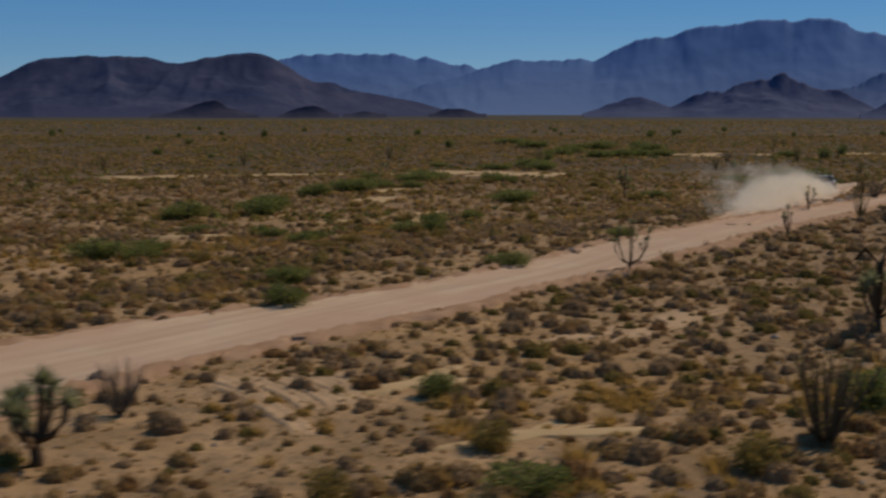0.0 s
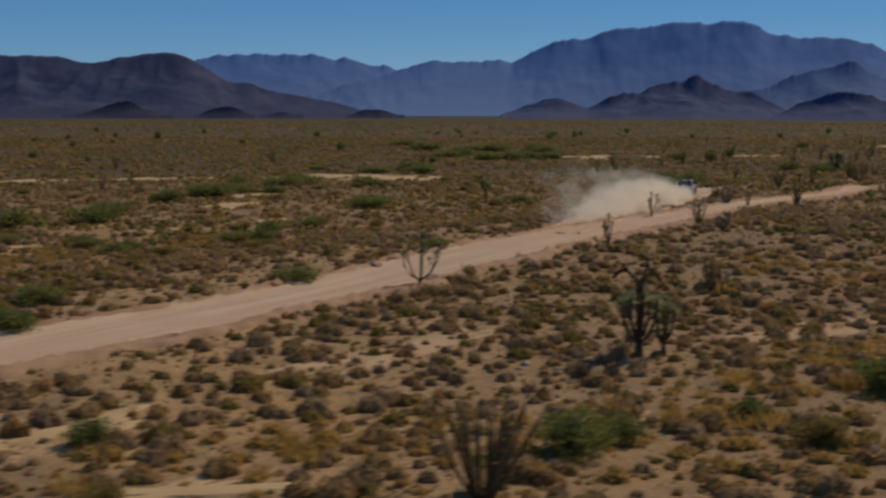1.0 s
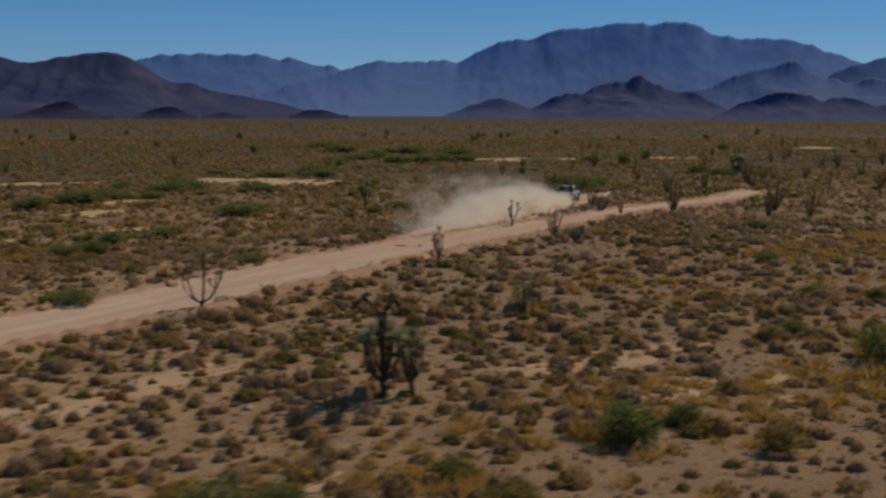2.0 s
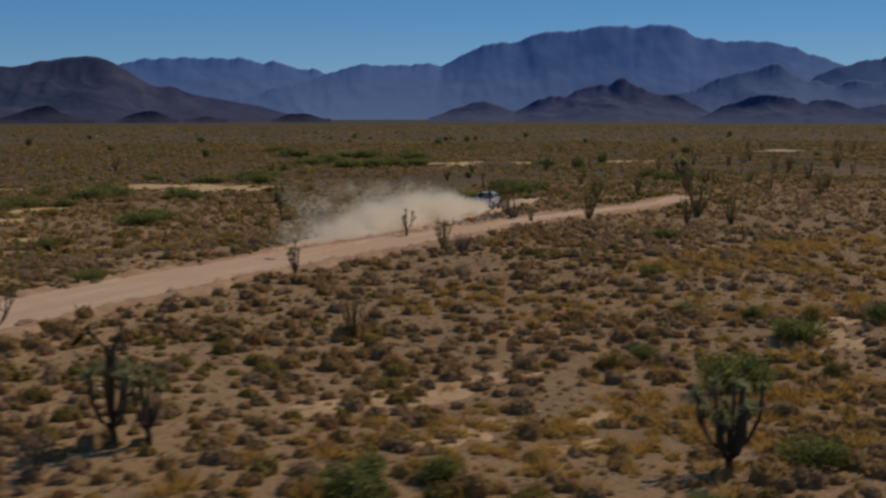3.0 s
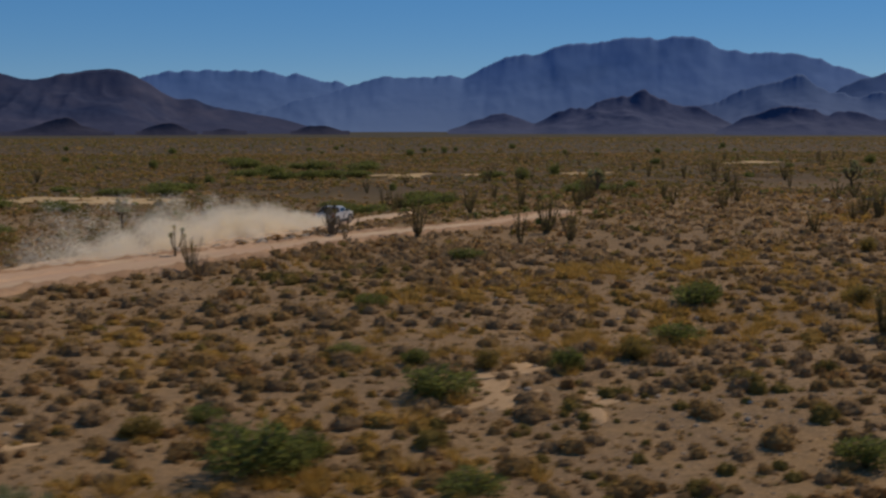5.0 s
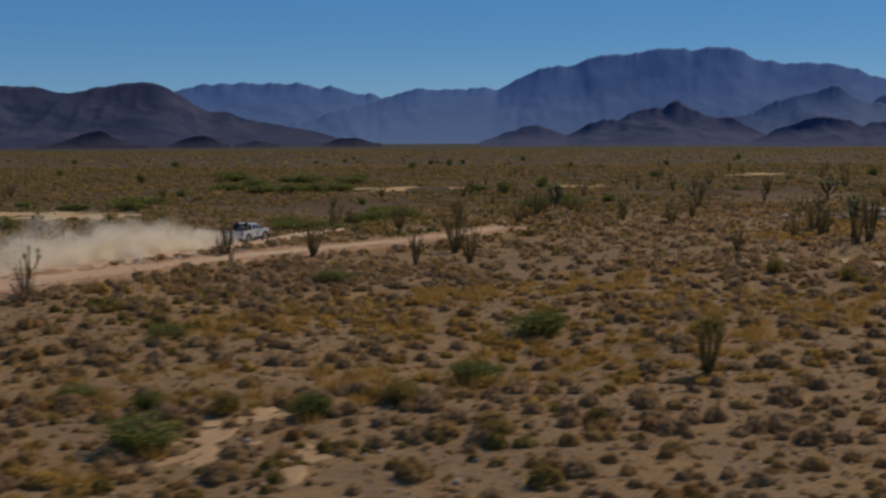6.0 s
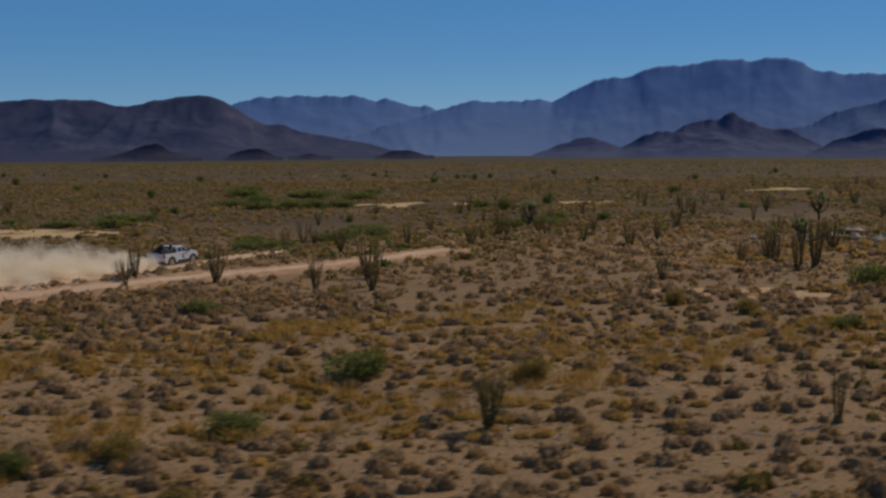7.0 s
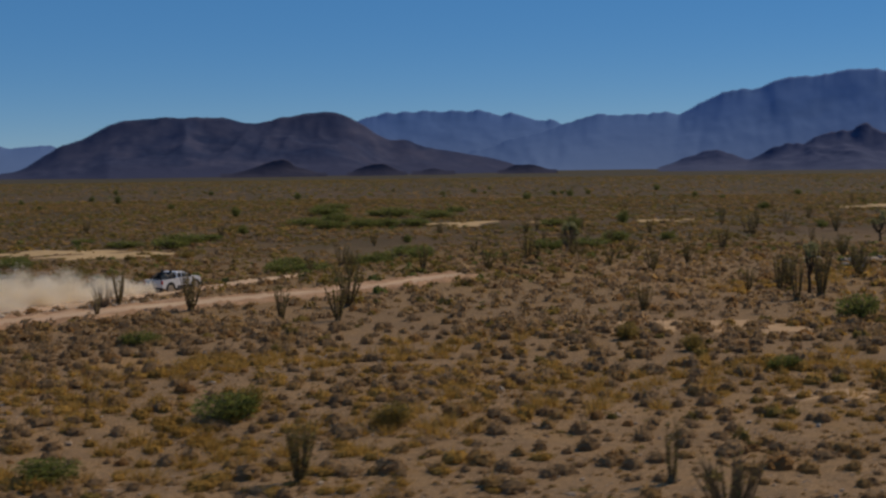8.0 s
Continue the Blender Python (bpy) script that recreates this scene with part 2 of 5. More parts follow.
def road(name, pts, widths, lift, label, seed):
    """A graded dirt strip: two worn wheel lines, a low crown between, loose berms along ragged edges."""
    r = np.random.default_rng(seed)
    C = spline(pts, widths, 0.6)
    d = np.gradient(C[:, :2], axis=0)
    d /= np.linalg.norm(d, axis=1)[:, None]
    nrm = np.stack([-d[:, 1], d[:, 0]], 1)
    n = 27
    u = np.linspace(-1, 1, n)
    wob = [np.convolve(r.normal(0, 1, len(C) + 14), np.ones(5) / 5, "same")[7:-7] * 0.30 for _ in (0, 1)]
    half = np.where(u[None, :] < 0, (C[:, 2] / 2 + wob[0])[:, None], (C[:, 2] / 2 + wob[1])[:, None])
    off = half * u[None, :] * 1.12
    PX, PY = C[:, :1] + nrm[:, :1] * off, C[:, 1:2] + nrm[:, 1:2] * off
    a = np.abs(u)[None, :] * 1.12
    prof = 0.16 * np.exp(-((a - 0.98) / 0.07) ** 2) - 0.05 * np.exp(-((a - 0.45) / 0.14) ** 2)
    rough = r.normal(0, 1, PX.shape)
    prof = prof * (0.6 + 0.4 * np.abs(rough)) + rough * np.where(a > 0.85, 0.035, 0.008) - np.where(a > 1.08, 0.12, 0)
    ob = grid_object(name, PX, PY, land(PX, PY) + lift + prof, M_ROAD)
    return tagged(ob, label, "dirt road", kind="structure")


road("road", ROAD, ROAD_W, 0.10, "pale graded dirt road across the desert plain", 1)
road("road_branch", FORK, FORK_W, 0.13, "narrow dirt branch that forks off the desert road", 2)


def verge(side, lift, seed):
    """A ragged low bank of reddish spoil along one edge of the road."""
    r = np.random.default_rng(seed)
    C = spline(ROAD[1:], ROAD_W[1:], 0.5)
    d = np.gradient(C[:, :2], axis=0)
    d /= np.linalg.norm(d, axis=1)[:, None]
    n = 9
    u = np.linspace(0, 1, n)[None, :]
    wide = 0.9 + 0.7 * np.abs(np.convolve(r.normal(0, 1, len(C) + 16), np.ones(9) / 3, "same")[8:-8])
    off = side * (C[:, 2:3] / 2 * 0.96 + u * wide[:, None])
    PX, PY = C[:, :1] - d[:, 1:2] * off, C[:, 1:2] + d[:, :1] * off
    h = np.sin(np.pi * u) * (0.22 + 0.10 * r.normal(0, 1, PX.shape)) - np.where((u == 0) | (u == 1), 0.08, 0)
    ob = grid_object("road_verge", PX, PY, land(PX, PY) + lift + h, M_BERM)
    return tagged(ob, "low bank of reddish spoil beside the dirt road", "verge", kind="structure")


verge(-1, 0.05, 6)
verge(1, 0.04, 7)


def sand_patch(x, y, a, b, turn, seed, mat=None):
    """A low sheet of washed sand with a ragged outline."""
    r = np.random.default_rng(seed)
    k, m = 40, 8
    th = np.linspace(0, 2 * np.pi, k, endpoint=False)
    rad = 1 + sum(r.normal(0, 0.22) * np.cos(j * th + r.uniform(0, 6)) for j in range(2, 8))
    ct, st = math.cos(turn), math.sin(turn)
    verts, faces = [], []
    for i in range(m + 1):
        q = i / m
        px, py = q * rad * a * np.cos(th), q * rad * b * np.sin(th)
        wx, wy = x + px * ct - py * st, y + px * st + py * ct
        wz = land(wx, wy) + (0.06 if q < 0.95 else -0.05)
        verts += np.stack([wx, wy, wz], 1).tolist()
    for i in range(m):
        for j in range(k):
            faces.append((i * k + j, (i + 1) * k + j, (i + 1) * k + (j + 1) % k, i * k + (j + 1) % k))
    ob = mesh_ob("sand_patch", verts, faces, mat or M_SAND)
    return tagged(ob, "pale washed sand lying bare between desert shrubs", "sand", group="sand patches", kind="structure")


# ---- mountains ----
def mountain(name, dist, profile, depth, mat, label, seed, gully=0.13, crag=0.05, ragged=0.12):
    """A range at a distance: its crest follows a few summits (bearing and height in degrees from the plain's south end), its flanks are cut by gullies and lesser knolls."""
    az = np.array([p[0] for p in profile])
    el = np.array([p[1] for p in profile])
    A = np.arange(az[0], az[-1] + 0.01, 0.07)
    E = np.interp(A, az, el)
    E = np.convolve(np.pad(E, 3, "edge"), np.array([1, 2, 3, 4, 3, 2, 1]) / 16, "valid")
    w = int(1.6 / 0.07)
    soft_e = np.minimum(np.convolve(np.pad(E, w, "edge"), np.ones(2 * w + 1) / (2 * w + 1), "valid"), E + 0.1)
    soft_e = np.convolve(np.pad(soft_e, 8, "edge"), np.ones(17) / 17, "valid")
    V = np.concatenate([np.linspace(-1, -0.02, 44), np.linspace(0.0, 1.0, 10)])
    verts = []
    for a, e in zip(A, E):
        ra = radians(a)
        # knobs and notches along the crest
        k = dist / 3000
        knob = noise.fractal((a * 0.9 * k, seed * 3.1, 0.0), 0.8, 2.1, 4)
        knob *= dist * radians(ragged) * min(1.0, max(0.0, e + 0.2))
        H = max(0.0, math.tan(radians(e)) * dist + 10.0)
        for v in V:
            D = dist + v * depth * (0.35 + 0.65 * min(1.0, H / 120))
            x, y = 30 + D * math.sin(ra), 17 + D * math.cos(ra)
            wx, wy = x + 110 * noise.noise((x / 330, y / 330, seed)), y + 110 * noise.noise((x / 330, y / 330, seed + 9.0))
            g = 0.5 + 0.5 * noise.fractal((wx / 260 + seed, wy / 260, 0.3 * seed), 0.8, 2.1, 5)
            c = noise.fractal((x / 120 + 5.0, y / 120, seed), 0.8, 2.0, 4)
            # sharp spurs between the ravines
            e1 = 1 - abs(noise.noise(((0.82 * wx + 0.57 * wy) / (200 * k) + 3.0, (0.82 * wy - 0.57 * wx) / (330 * k), seed + 2.0)))
            e2 = 1 - abs(noise.noise(((0.87 * wx - 0.5 * wy) / (80 * k), (0.87 * wy + 0.5 * wx) / (130 * k) + 7.0, seed + 4.0)))
            g = 0.35 * g + 0.45 * e1 ** 2 + 0.20 * e2 ** 2
            s = max(0.0, 1 - abs(v)) ** 1.25
            aa = a + (1 - s) * (1.1 * noise.noise((a * 0.55 * k, v * 1.7, seed + 6.0)) + 0.45 * noise.noise((a * 1.6 * k, v * 4.0, seed + 8.0)))
            Hs = max(0.0, math.tan(radians(float(np.interp(aa, A, soft_e)))) * dist + 10.0)
            Hv = max(0.0, math.tan(radians(float(np.interp(aa, A, E)))) * dist + 10.0)
            flank = 4 * s * (1 - s)
            z = (Hs + (Hv - Hs) * s ** 2.5) * (s * (1 - gully * flank * (1 - g)) + crag * c * min(1.0, 2 * s) * (1 - 0.7 * s)) + knob * s ** 12
            verts.append((x, y, z - 10.0 * (1 - s) - (8 if abs(v) > 0.98 else 0)))
    ob = mesh_ob(name, verts, grid_faces(len(A), len(V)), mat)
    return tagged(ob, label, "mountains", kind="structure")


# rock of the far ranges, tinted blue in its base colour for aerial haze
M_FAR = mat_rock("far_hazed_rock", (0.080, 0.150, 0.318), (0.092, 0.160, 0.328), 0.004, (0.108, 0.166, 0.300), 230.0, 0.10)
M_MIDR = mat_rock("mid_hazed_rock", (0.062, 0.108, 0.225), (0.074, 0.118, 0.232), 0.006, (0.090, 0.128, 0.232), 170.0, 0.15)
# nearer dark hills: a fainter blue haze is mixed into the rock colours
M_HAZED = mat_rock("dark_hazed_rock", (0.034, 0.048, 0.106), (0.074, 0.084, 0.146), 0.014, (0.060, 0.072, 0.130), 75.0)
M_DARK = mat_rock("hazed_lava_rock", (0.024, 0.036, 0.082), (0.060, 0.063, 0.106), 0.008, (0.042, 0.048, 0.090), 80.0)
M_MOUND = mat_rock("hazed_cinder", (0.022, 0.026, 0.050), (0.036, 0.036, 0.062), 0.02, (0.044, 0.044, 0.070), 20.0)
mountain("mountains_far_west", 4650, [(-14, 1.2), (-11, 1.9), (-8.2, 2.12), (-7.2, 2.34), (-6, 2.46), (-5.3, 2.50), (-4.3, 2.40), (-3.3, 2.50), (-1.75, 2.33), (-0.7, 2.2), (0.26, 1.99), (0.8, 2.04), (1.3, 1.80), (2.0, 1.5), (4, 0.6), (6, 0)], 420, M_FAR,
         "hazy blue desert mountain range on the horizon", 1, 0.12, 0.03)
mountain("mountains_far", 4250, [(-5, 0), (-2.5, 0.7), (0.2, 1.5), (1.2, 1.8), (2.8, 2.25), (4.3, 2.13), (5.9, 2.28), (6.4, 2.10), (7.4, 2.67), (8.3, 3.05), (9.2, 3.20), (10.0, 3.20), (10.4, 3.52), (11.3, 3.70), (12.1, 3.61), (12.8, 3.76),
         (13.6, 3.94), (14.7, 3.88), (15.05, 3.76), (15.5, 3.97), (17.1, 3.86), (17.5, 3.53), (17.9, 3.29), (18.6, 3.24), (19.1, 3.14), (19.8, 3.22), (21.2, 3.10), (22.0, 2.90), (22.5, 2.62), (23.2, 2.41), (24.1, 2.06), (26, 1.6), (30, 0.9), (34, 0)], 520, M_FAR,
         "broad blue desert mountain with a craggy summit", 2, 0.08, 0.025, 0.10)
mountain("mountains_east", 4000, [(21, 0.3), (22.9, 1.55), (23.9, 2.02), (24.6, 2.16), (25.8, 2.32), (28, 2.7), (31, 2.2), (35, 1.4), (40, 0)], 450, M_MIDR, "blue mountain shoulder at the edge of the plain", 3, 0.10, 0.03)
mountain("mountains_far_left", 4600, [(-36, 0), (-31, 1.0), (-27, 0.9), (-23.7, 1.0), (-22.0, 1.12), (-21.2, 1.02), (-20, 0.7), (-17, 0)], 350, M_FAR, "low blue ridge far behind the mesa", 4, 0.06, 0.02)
mountain("mountains_middle", 3600, [(14.5, 0), (15.6, 0.4), (16.9, 0.76), (18.6, 1.36), (19.6, 1.66), (20.5, 1.96), (21.0, 2.16), (21.5, 2.02), (22.2, 1.63), (22.7, 1.40), (24, 1.2), (26, 1.4), (29, 1.1), (32, 0)], 420, M_MIDR, "hazy slate-grey foothills before the main range", 5, 0.25, 0.06, 0.2)
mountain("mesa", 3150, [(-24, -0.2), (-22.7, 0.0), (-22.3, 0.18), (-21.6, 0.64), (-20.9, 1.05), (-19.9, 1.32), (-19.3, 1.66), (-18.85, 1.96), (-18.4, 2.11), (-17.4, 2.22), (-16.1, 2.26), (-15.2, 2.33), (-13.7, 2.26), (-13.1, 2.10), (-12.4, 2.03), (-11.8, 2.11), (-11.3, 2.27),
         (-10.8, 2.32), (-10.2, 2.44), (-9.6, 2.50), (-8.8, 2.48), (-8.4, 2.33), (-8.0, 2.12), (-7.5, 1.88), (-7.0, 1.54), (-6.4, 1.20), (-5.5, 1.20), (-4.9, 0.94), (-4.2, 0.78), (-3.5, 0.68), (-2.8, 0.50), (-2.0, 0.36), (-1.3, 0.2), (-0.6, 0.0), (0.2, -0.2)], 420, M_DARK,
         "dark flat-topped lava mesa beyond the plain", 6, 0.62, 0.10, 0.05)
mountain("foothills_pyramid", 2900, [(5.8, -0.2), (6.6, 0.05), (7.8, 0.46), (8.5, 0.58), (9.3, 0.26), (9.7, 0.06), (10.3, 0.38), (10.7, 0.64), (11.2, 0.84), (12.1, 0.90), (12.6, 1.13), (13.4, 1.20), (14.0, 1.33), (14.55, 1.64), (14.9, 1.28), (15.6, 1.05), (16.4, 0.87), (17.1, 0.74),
         (17.8, 0.42), (18.3, 0.1), (19, -0.2)], 330, M_HAZED, "dark pointed foothill in front of the range", 7, 0.75, 0.20, 0.20)
mountain("foothills_east", 2500, [(17.8, -0.25), (18.4, 0.0), (19.0, 0.36), (19.6, 0.50), (20.1, 0.66), (21.3, 0.76), (22.0, 0.72), (22.5, 0.36), (22.9, 0.65), (23.7, 0.55), (24.4, 0.36), (24.9, 0.22), (25.3, 0.34), (26.5, 0.5), (28.5, 0.3), (30, -0.2)], 240, M_HAZED,
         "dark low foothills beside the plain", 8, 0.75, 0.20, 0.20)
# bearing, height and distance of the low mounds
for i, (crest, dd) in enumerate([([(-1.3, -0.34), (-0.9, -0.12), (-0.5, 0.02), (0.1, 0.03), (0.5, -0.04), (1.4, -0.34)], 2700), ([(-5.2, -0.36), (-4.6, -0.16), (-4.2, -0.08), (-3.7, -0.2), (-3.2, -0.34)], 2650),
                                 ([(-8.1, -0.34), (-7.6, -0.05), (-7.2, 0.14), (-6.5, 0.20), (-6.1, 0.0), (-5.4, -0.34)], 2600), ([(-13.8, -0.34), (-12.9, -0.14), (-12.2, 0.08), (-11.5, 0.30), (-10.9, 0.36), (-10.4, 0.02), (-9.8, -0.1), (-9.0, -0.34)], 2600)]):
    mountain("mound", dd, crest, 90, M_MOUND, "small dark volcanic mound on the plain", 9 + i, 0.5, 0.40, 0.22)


# ---- plants ----
def tri_mesh(name, tris, mats, index=None):
    """One mesh out of an (n, 3, 3) array of triangles."""
    n = len(tris)
    me = bpy.data.meshes.new(name)
    me.vertices.add(3 * n)
    me.vertices.foreach_set("co", np.ascontiguousarray(tris, dtype=np.float32).ravel())
    me.loops.add(3 * n)
    me.loops.foreach_set("vertex_index", np.arange(3 * n, dtype=np.int32))
    me.polygons.add(n)
    me.polygons.foreach_set("loop_start", np.arange(0, 3 * n, 3, dtype=np.int32))
    for m in mats:
        me.materials.append(m)
    if index is not None:
        me.polygons.foreach_set("material_index", np.asarray(index, dtype=np.int32))
    me.update(calc_edges=True)
    me.validate()
    return me


def unit(v):
    return v / np.maximum(np.linalg.norm(v, axis=-1, keepdims=True), 1e-9)


def flakes(r, p, n, size, up=0.5, wild=0.6, slim=0.6):
    """Small leaf or twig blades at points p with outward normals n."""
    k = len(p)
    t = unit(np.cross(n, r.normal(0, 1, (k, 3))))
    s = (size * r.uniform(0.6, 1.4, k))[:, None]
    tip = p + unit(n * 0.7 + np.array([0, 0, up]) + r.normal(0, wild, (k, 3))) * s * 1.4
    return np.stack([p - t * s * slim / 2, p + t * s * slim / 2, tip], 1)


def dome(r, k, size, lumps=4):
    """A shrub of unit width and about half as high: a close, lumpy cushion of fine twigs, feathered over with short sprigs."""
    lobes = [(r.integers(2, 6), r.uniform(0, 6.28), r.uniform(0.03, 0.10), r.uniform(0.5, 2.5)) for _ in range(lumps)]

    def skin(th, el):
        """Points of the cushion at a bearing and a height angle."""
        q = 1 + sum(a * np.cos(f * th + ph + b * el) for f, ph, a, b in lobes)
        return np.stack([0.43 * q * np.cos(el) * np.cos(th), 0.43 * q * np.cos(el) * np.sin(th), 0.36 * q * np.sin(el) ** 0.85], -1)

    th = r.uniform(0, 6.283, k)
    el = np.arcsin(r.uniform(0.03, 1.0, k) ** 0.8)
    p = skin(th, el)
    n = unit(p * np.array([1, 1, 1.5]) + np.array([0, 0, 0.05]))
    nn = unit(n + r.normal(0, 0.32, (k, 3)))
    t = unit(np.cross(nn, r.normal(0, 1, (k, 3))))
    b = np.cross(nn, t)
    s = (size * r.uniform(0.6, 1.25, k))[:, None]
    c = p * r.uniform(0.86, 1.05, (k, 1))
    lie = np.stack([c - t * s * 0.6 - b * s * 0.4, c + t * s * 0.6 - b * s * 0.4, c + b * s * 0.8], 1)
    if k < 20:
        return lie
    out = k // 3
    sprig = flakes(r, p[:out] * 0.92, n[:out], size * 1.35, up=0.6, wild=0.55, slim=0.26)
    m, lv = (12, (0.0, 0.32, 0.68, 1.05)) if k > 60 else (9, (0.0, 0.42, 0.92)) if k > 30 else (7, (0.0, 0.55))
    A = np.linspace(0, 2 * np.pi, m, endpoint=False)
    rings = [skin(A, np.full(m, e)) * r.uniform(0.80, 0.98, (m, 1)) - np.array([0, 0, 0.03 if e == 0 else 0.0]) for e in lv]
    top = np.array([0, 0, 0.33 * r.uniform(0.9, 1.05)])
    heart = []
    for lo, hi in zip(rings, rings[1:]):
        for a in range(m):
            d = (a + 1) % m
            heart += [(lo[a], lo[d], hi[d]), (lo[a], hi[d], hi[a])]
    heart += [(rings[-1][a], rings[-1][(a + 1) % m], top) for a in range(m)]
    return np.concatenate([lie[out:], sprig, np.array(heart)])


def tuft(r, k, size):
    """A grass tussock of unit width."""
    p = np.c_[r.normal(0, 0.16, (k, 2)), np.zeros(k)]
    n = unit(np.c_[p[:, :2] * 3 + r.normal(0, 0.25, (k, 2)), np.full(k, 0.9)])
    s = (size * r.uniform(0.6, 1.3, k))[:, None]
    t = unit(np.cross(n, r.normal(0, 1, (k, 3))))
    return np.stack([p - t * 0.024, p + t * 0.024, p + n * s], 1)


KIND = [("bursage", M_SAGE), ("grey_shrub", M_GREY), ("rusty_shrub", M_RUST), ("dry_grass", M_GRASS), ("olive_shrub", M_OLIVE), ("green_shrub", M_GREEN)]
LABELS = {"bursage": "low brown bursage mounds scattered over the soil", "grey_shrub": "low grey leafless desert shrubs", "rusty_shrub": "low rust-brown dry desert shrubs",
          "dry_grass": "yellow dry grass tussocks on the soil", "olive_shrub": "low olive-green desert shrubs", "green_shrub": "low green desert shrubs far over the plain"}


def patch_noise(x, y, s, seed):
    r = np.random.default_rng(seed)
    v = np.zeros_like(x)
    for j in range(7):
        a = r.uniform(0, 6.28)
        q = (r.uniform(0.5, 2.2) / s)
        v += np.sin((x * math.cos(a) + y * math.sin(a)) * q * 2 + r.uniform(0, 6.28))
    return v / 2.6


def scatter(r, count, x0, x1, y0, y1, keep):
    x, y = r.uniform(x0, x1, count), r.uniform(y0, y1, count)
    k = keep(x, y)
    return x[k], y[k]


def in_view(x, y):
    """The wedge of plain that the drone's path overlooks."""
    return (y > 24 + 0.25 * np.clip(x, 0, 90)) & (x > -14 - 0.38 * y) & (x < 70 + 0.52 * y)


def off_road(x, y):
    return (np.abs(line_distance(x, y, ROAD)) > np.interp(y, [20, 60, 80, 110, 150], [5.2, 3.9, 3.0, 3.4, 2.5])) & (np.abs(line_distance(x, y, FORK)) > 2.9)


GRASS_BANDS = [[(44.0, 79.8), (57.0, 81.3), (70.0, 88.1), (78.1, 94.1), (86.8, 100.5), (99.2, 108.9)], [(14.0, 44.0), (22.0, 46.1), (36.2, 57.0), (46.9, 65.1)],
               [(47.4, 93.6), (57.7, 102.4), (66.7, 107.8), (80.0, 114.9)], [(-29.8, 93.3), (-17.8, 104.0), (-4.0, 120.8)], [(94.8, 143.5), (109.5, 158.4), (140.0, 180.0)]]


def grass_share(x, y):
    return sum(np.exp(-(line_distance(x, y, b) / 4.0) ** 2) for b in GRASS_BANDS)


SANDS = [(36.4, 60.0, 1.9, 0.6, 0.9), (34.4, 55.6, 1.6, 0.5, 0.8), (-52.0, 214.0, 7, 5, 0.0), (-44.0, 212.5, 6, 4.5, 0.1), (-30.0, 220.6, 15, 3.6, 0.3), (3.5, 228.5, 11, 4.5, 0.4), (-8.4, 158.9, 4.5, 3.6, 1.2),
         (-5.8, 178.9, 6, 2.6, 1.0), (-9.3, 127.7, 1.9, 1.5, 1.0), (-4.2, 132.0, 3.0, 1.8, -1.0), (-18.6, 133.4, 2.3, 0.9, 1.0), (-13.6, 126.0, 1.7, 1.2, 0.3), (14.0, 223.0, 9, 6, 0.7), (66.0, 305.0, 15, 6, 0.3),
         (98.0, 310.0, 9, 5, 0.0), (166.0, 371.0, 15, 5, 0.4), (-21.9, 111.3, 3, 1.2, 0.3), (-2.0, 138.8, 3.5, 1.2, 0.6), (-1.0, 45.0, 3.2, 0.8, 0.9), (3.0, 38.0, 2.6, 0.9, 0.4)]
GOLD = [(12.4, 127.5), (31.0, 291.0), (44.0, 327.0), (9.0, 313.0), (0.7, 238.0), (81.0, 293.0), (115.0, 270.0), (63.7, 105.5), (99.0, 175.0), (104.0, 188.0), (113.0, 292.0), (2.0, 142.0), (-12.5, 154.0), (150.0, 300.0), (-40.0, 250.0),
        (60.6, 93.4), (67.1, 91.7), (78.4, 104.5), (91.5, 106.5), (94.0, 95.3), (73.0, 84.9), (101.0, 124.2), (56.2, 95.5), (37.4, 83.5), (74.4, 99.0), (30.6, 56.9), (38.9, 58.6), (7.5, 41.8), (18.7, 42.7)]


def on_sand(x, y):
    k = np.zeros(x.shape, bool)
    for a, b, u, v, t in SANDS:
        dx, dy = x - a, y - b
        k |= ((dx * math.cos(t) + dy * math.sin(t)) / u) ** 2 + ((dy * math.cos(t) - dx * math.sin(t)) / v) ** 2 < 1.1
    return k


def gold_share(x, y):
    return sum(np.exp(-((x - a) / (3 + 0.025 * b)) ** 2 - ((y - b) / (2 + 0.03 * b)) ** 2) for a, b in GOLD)


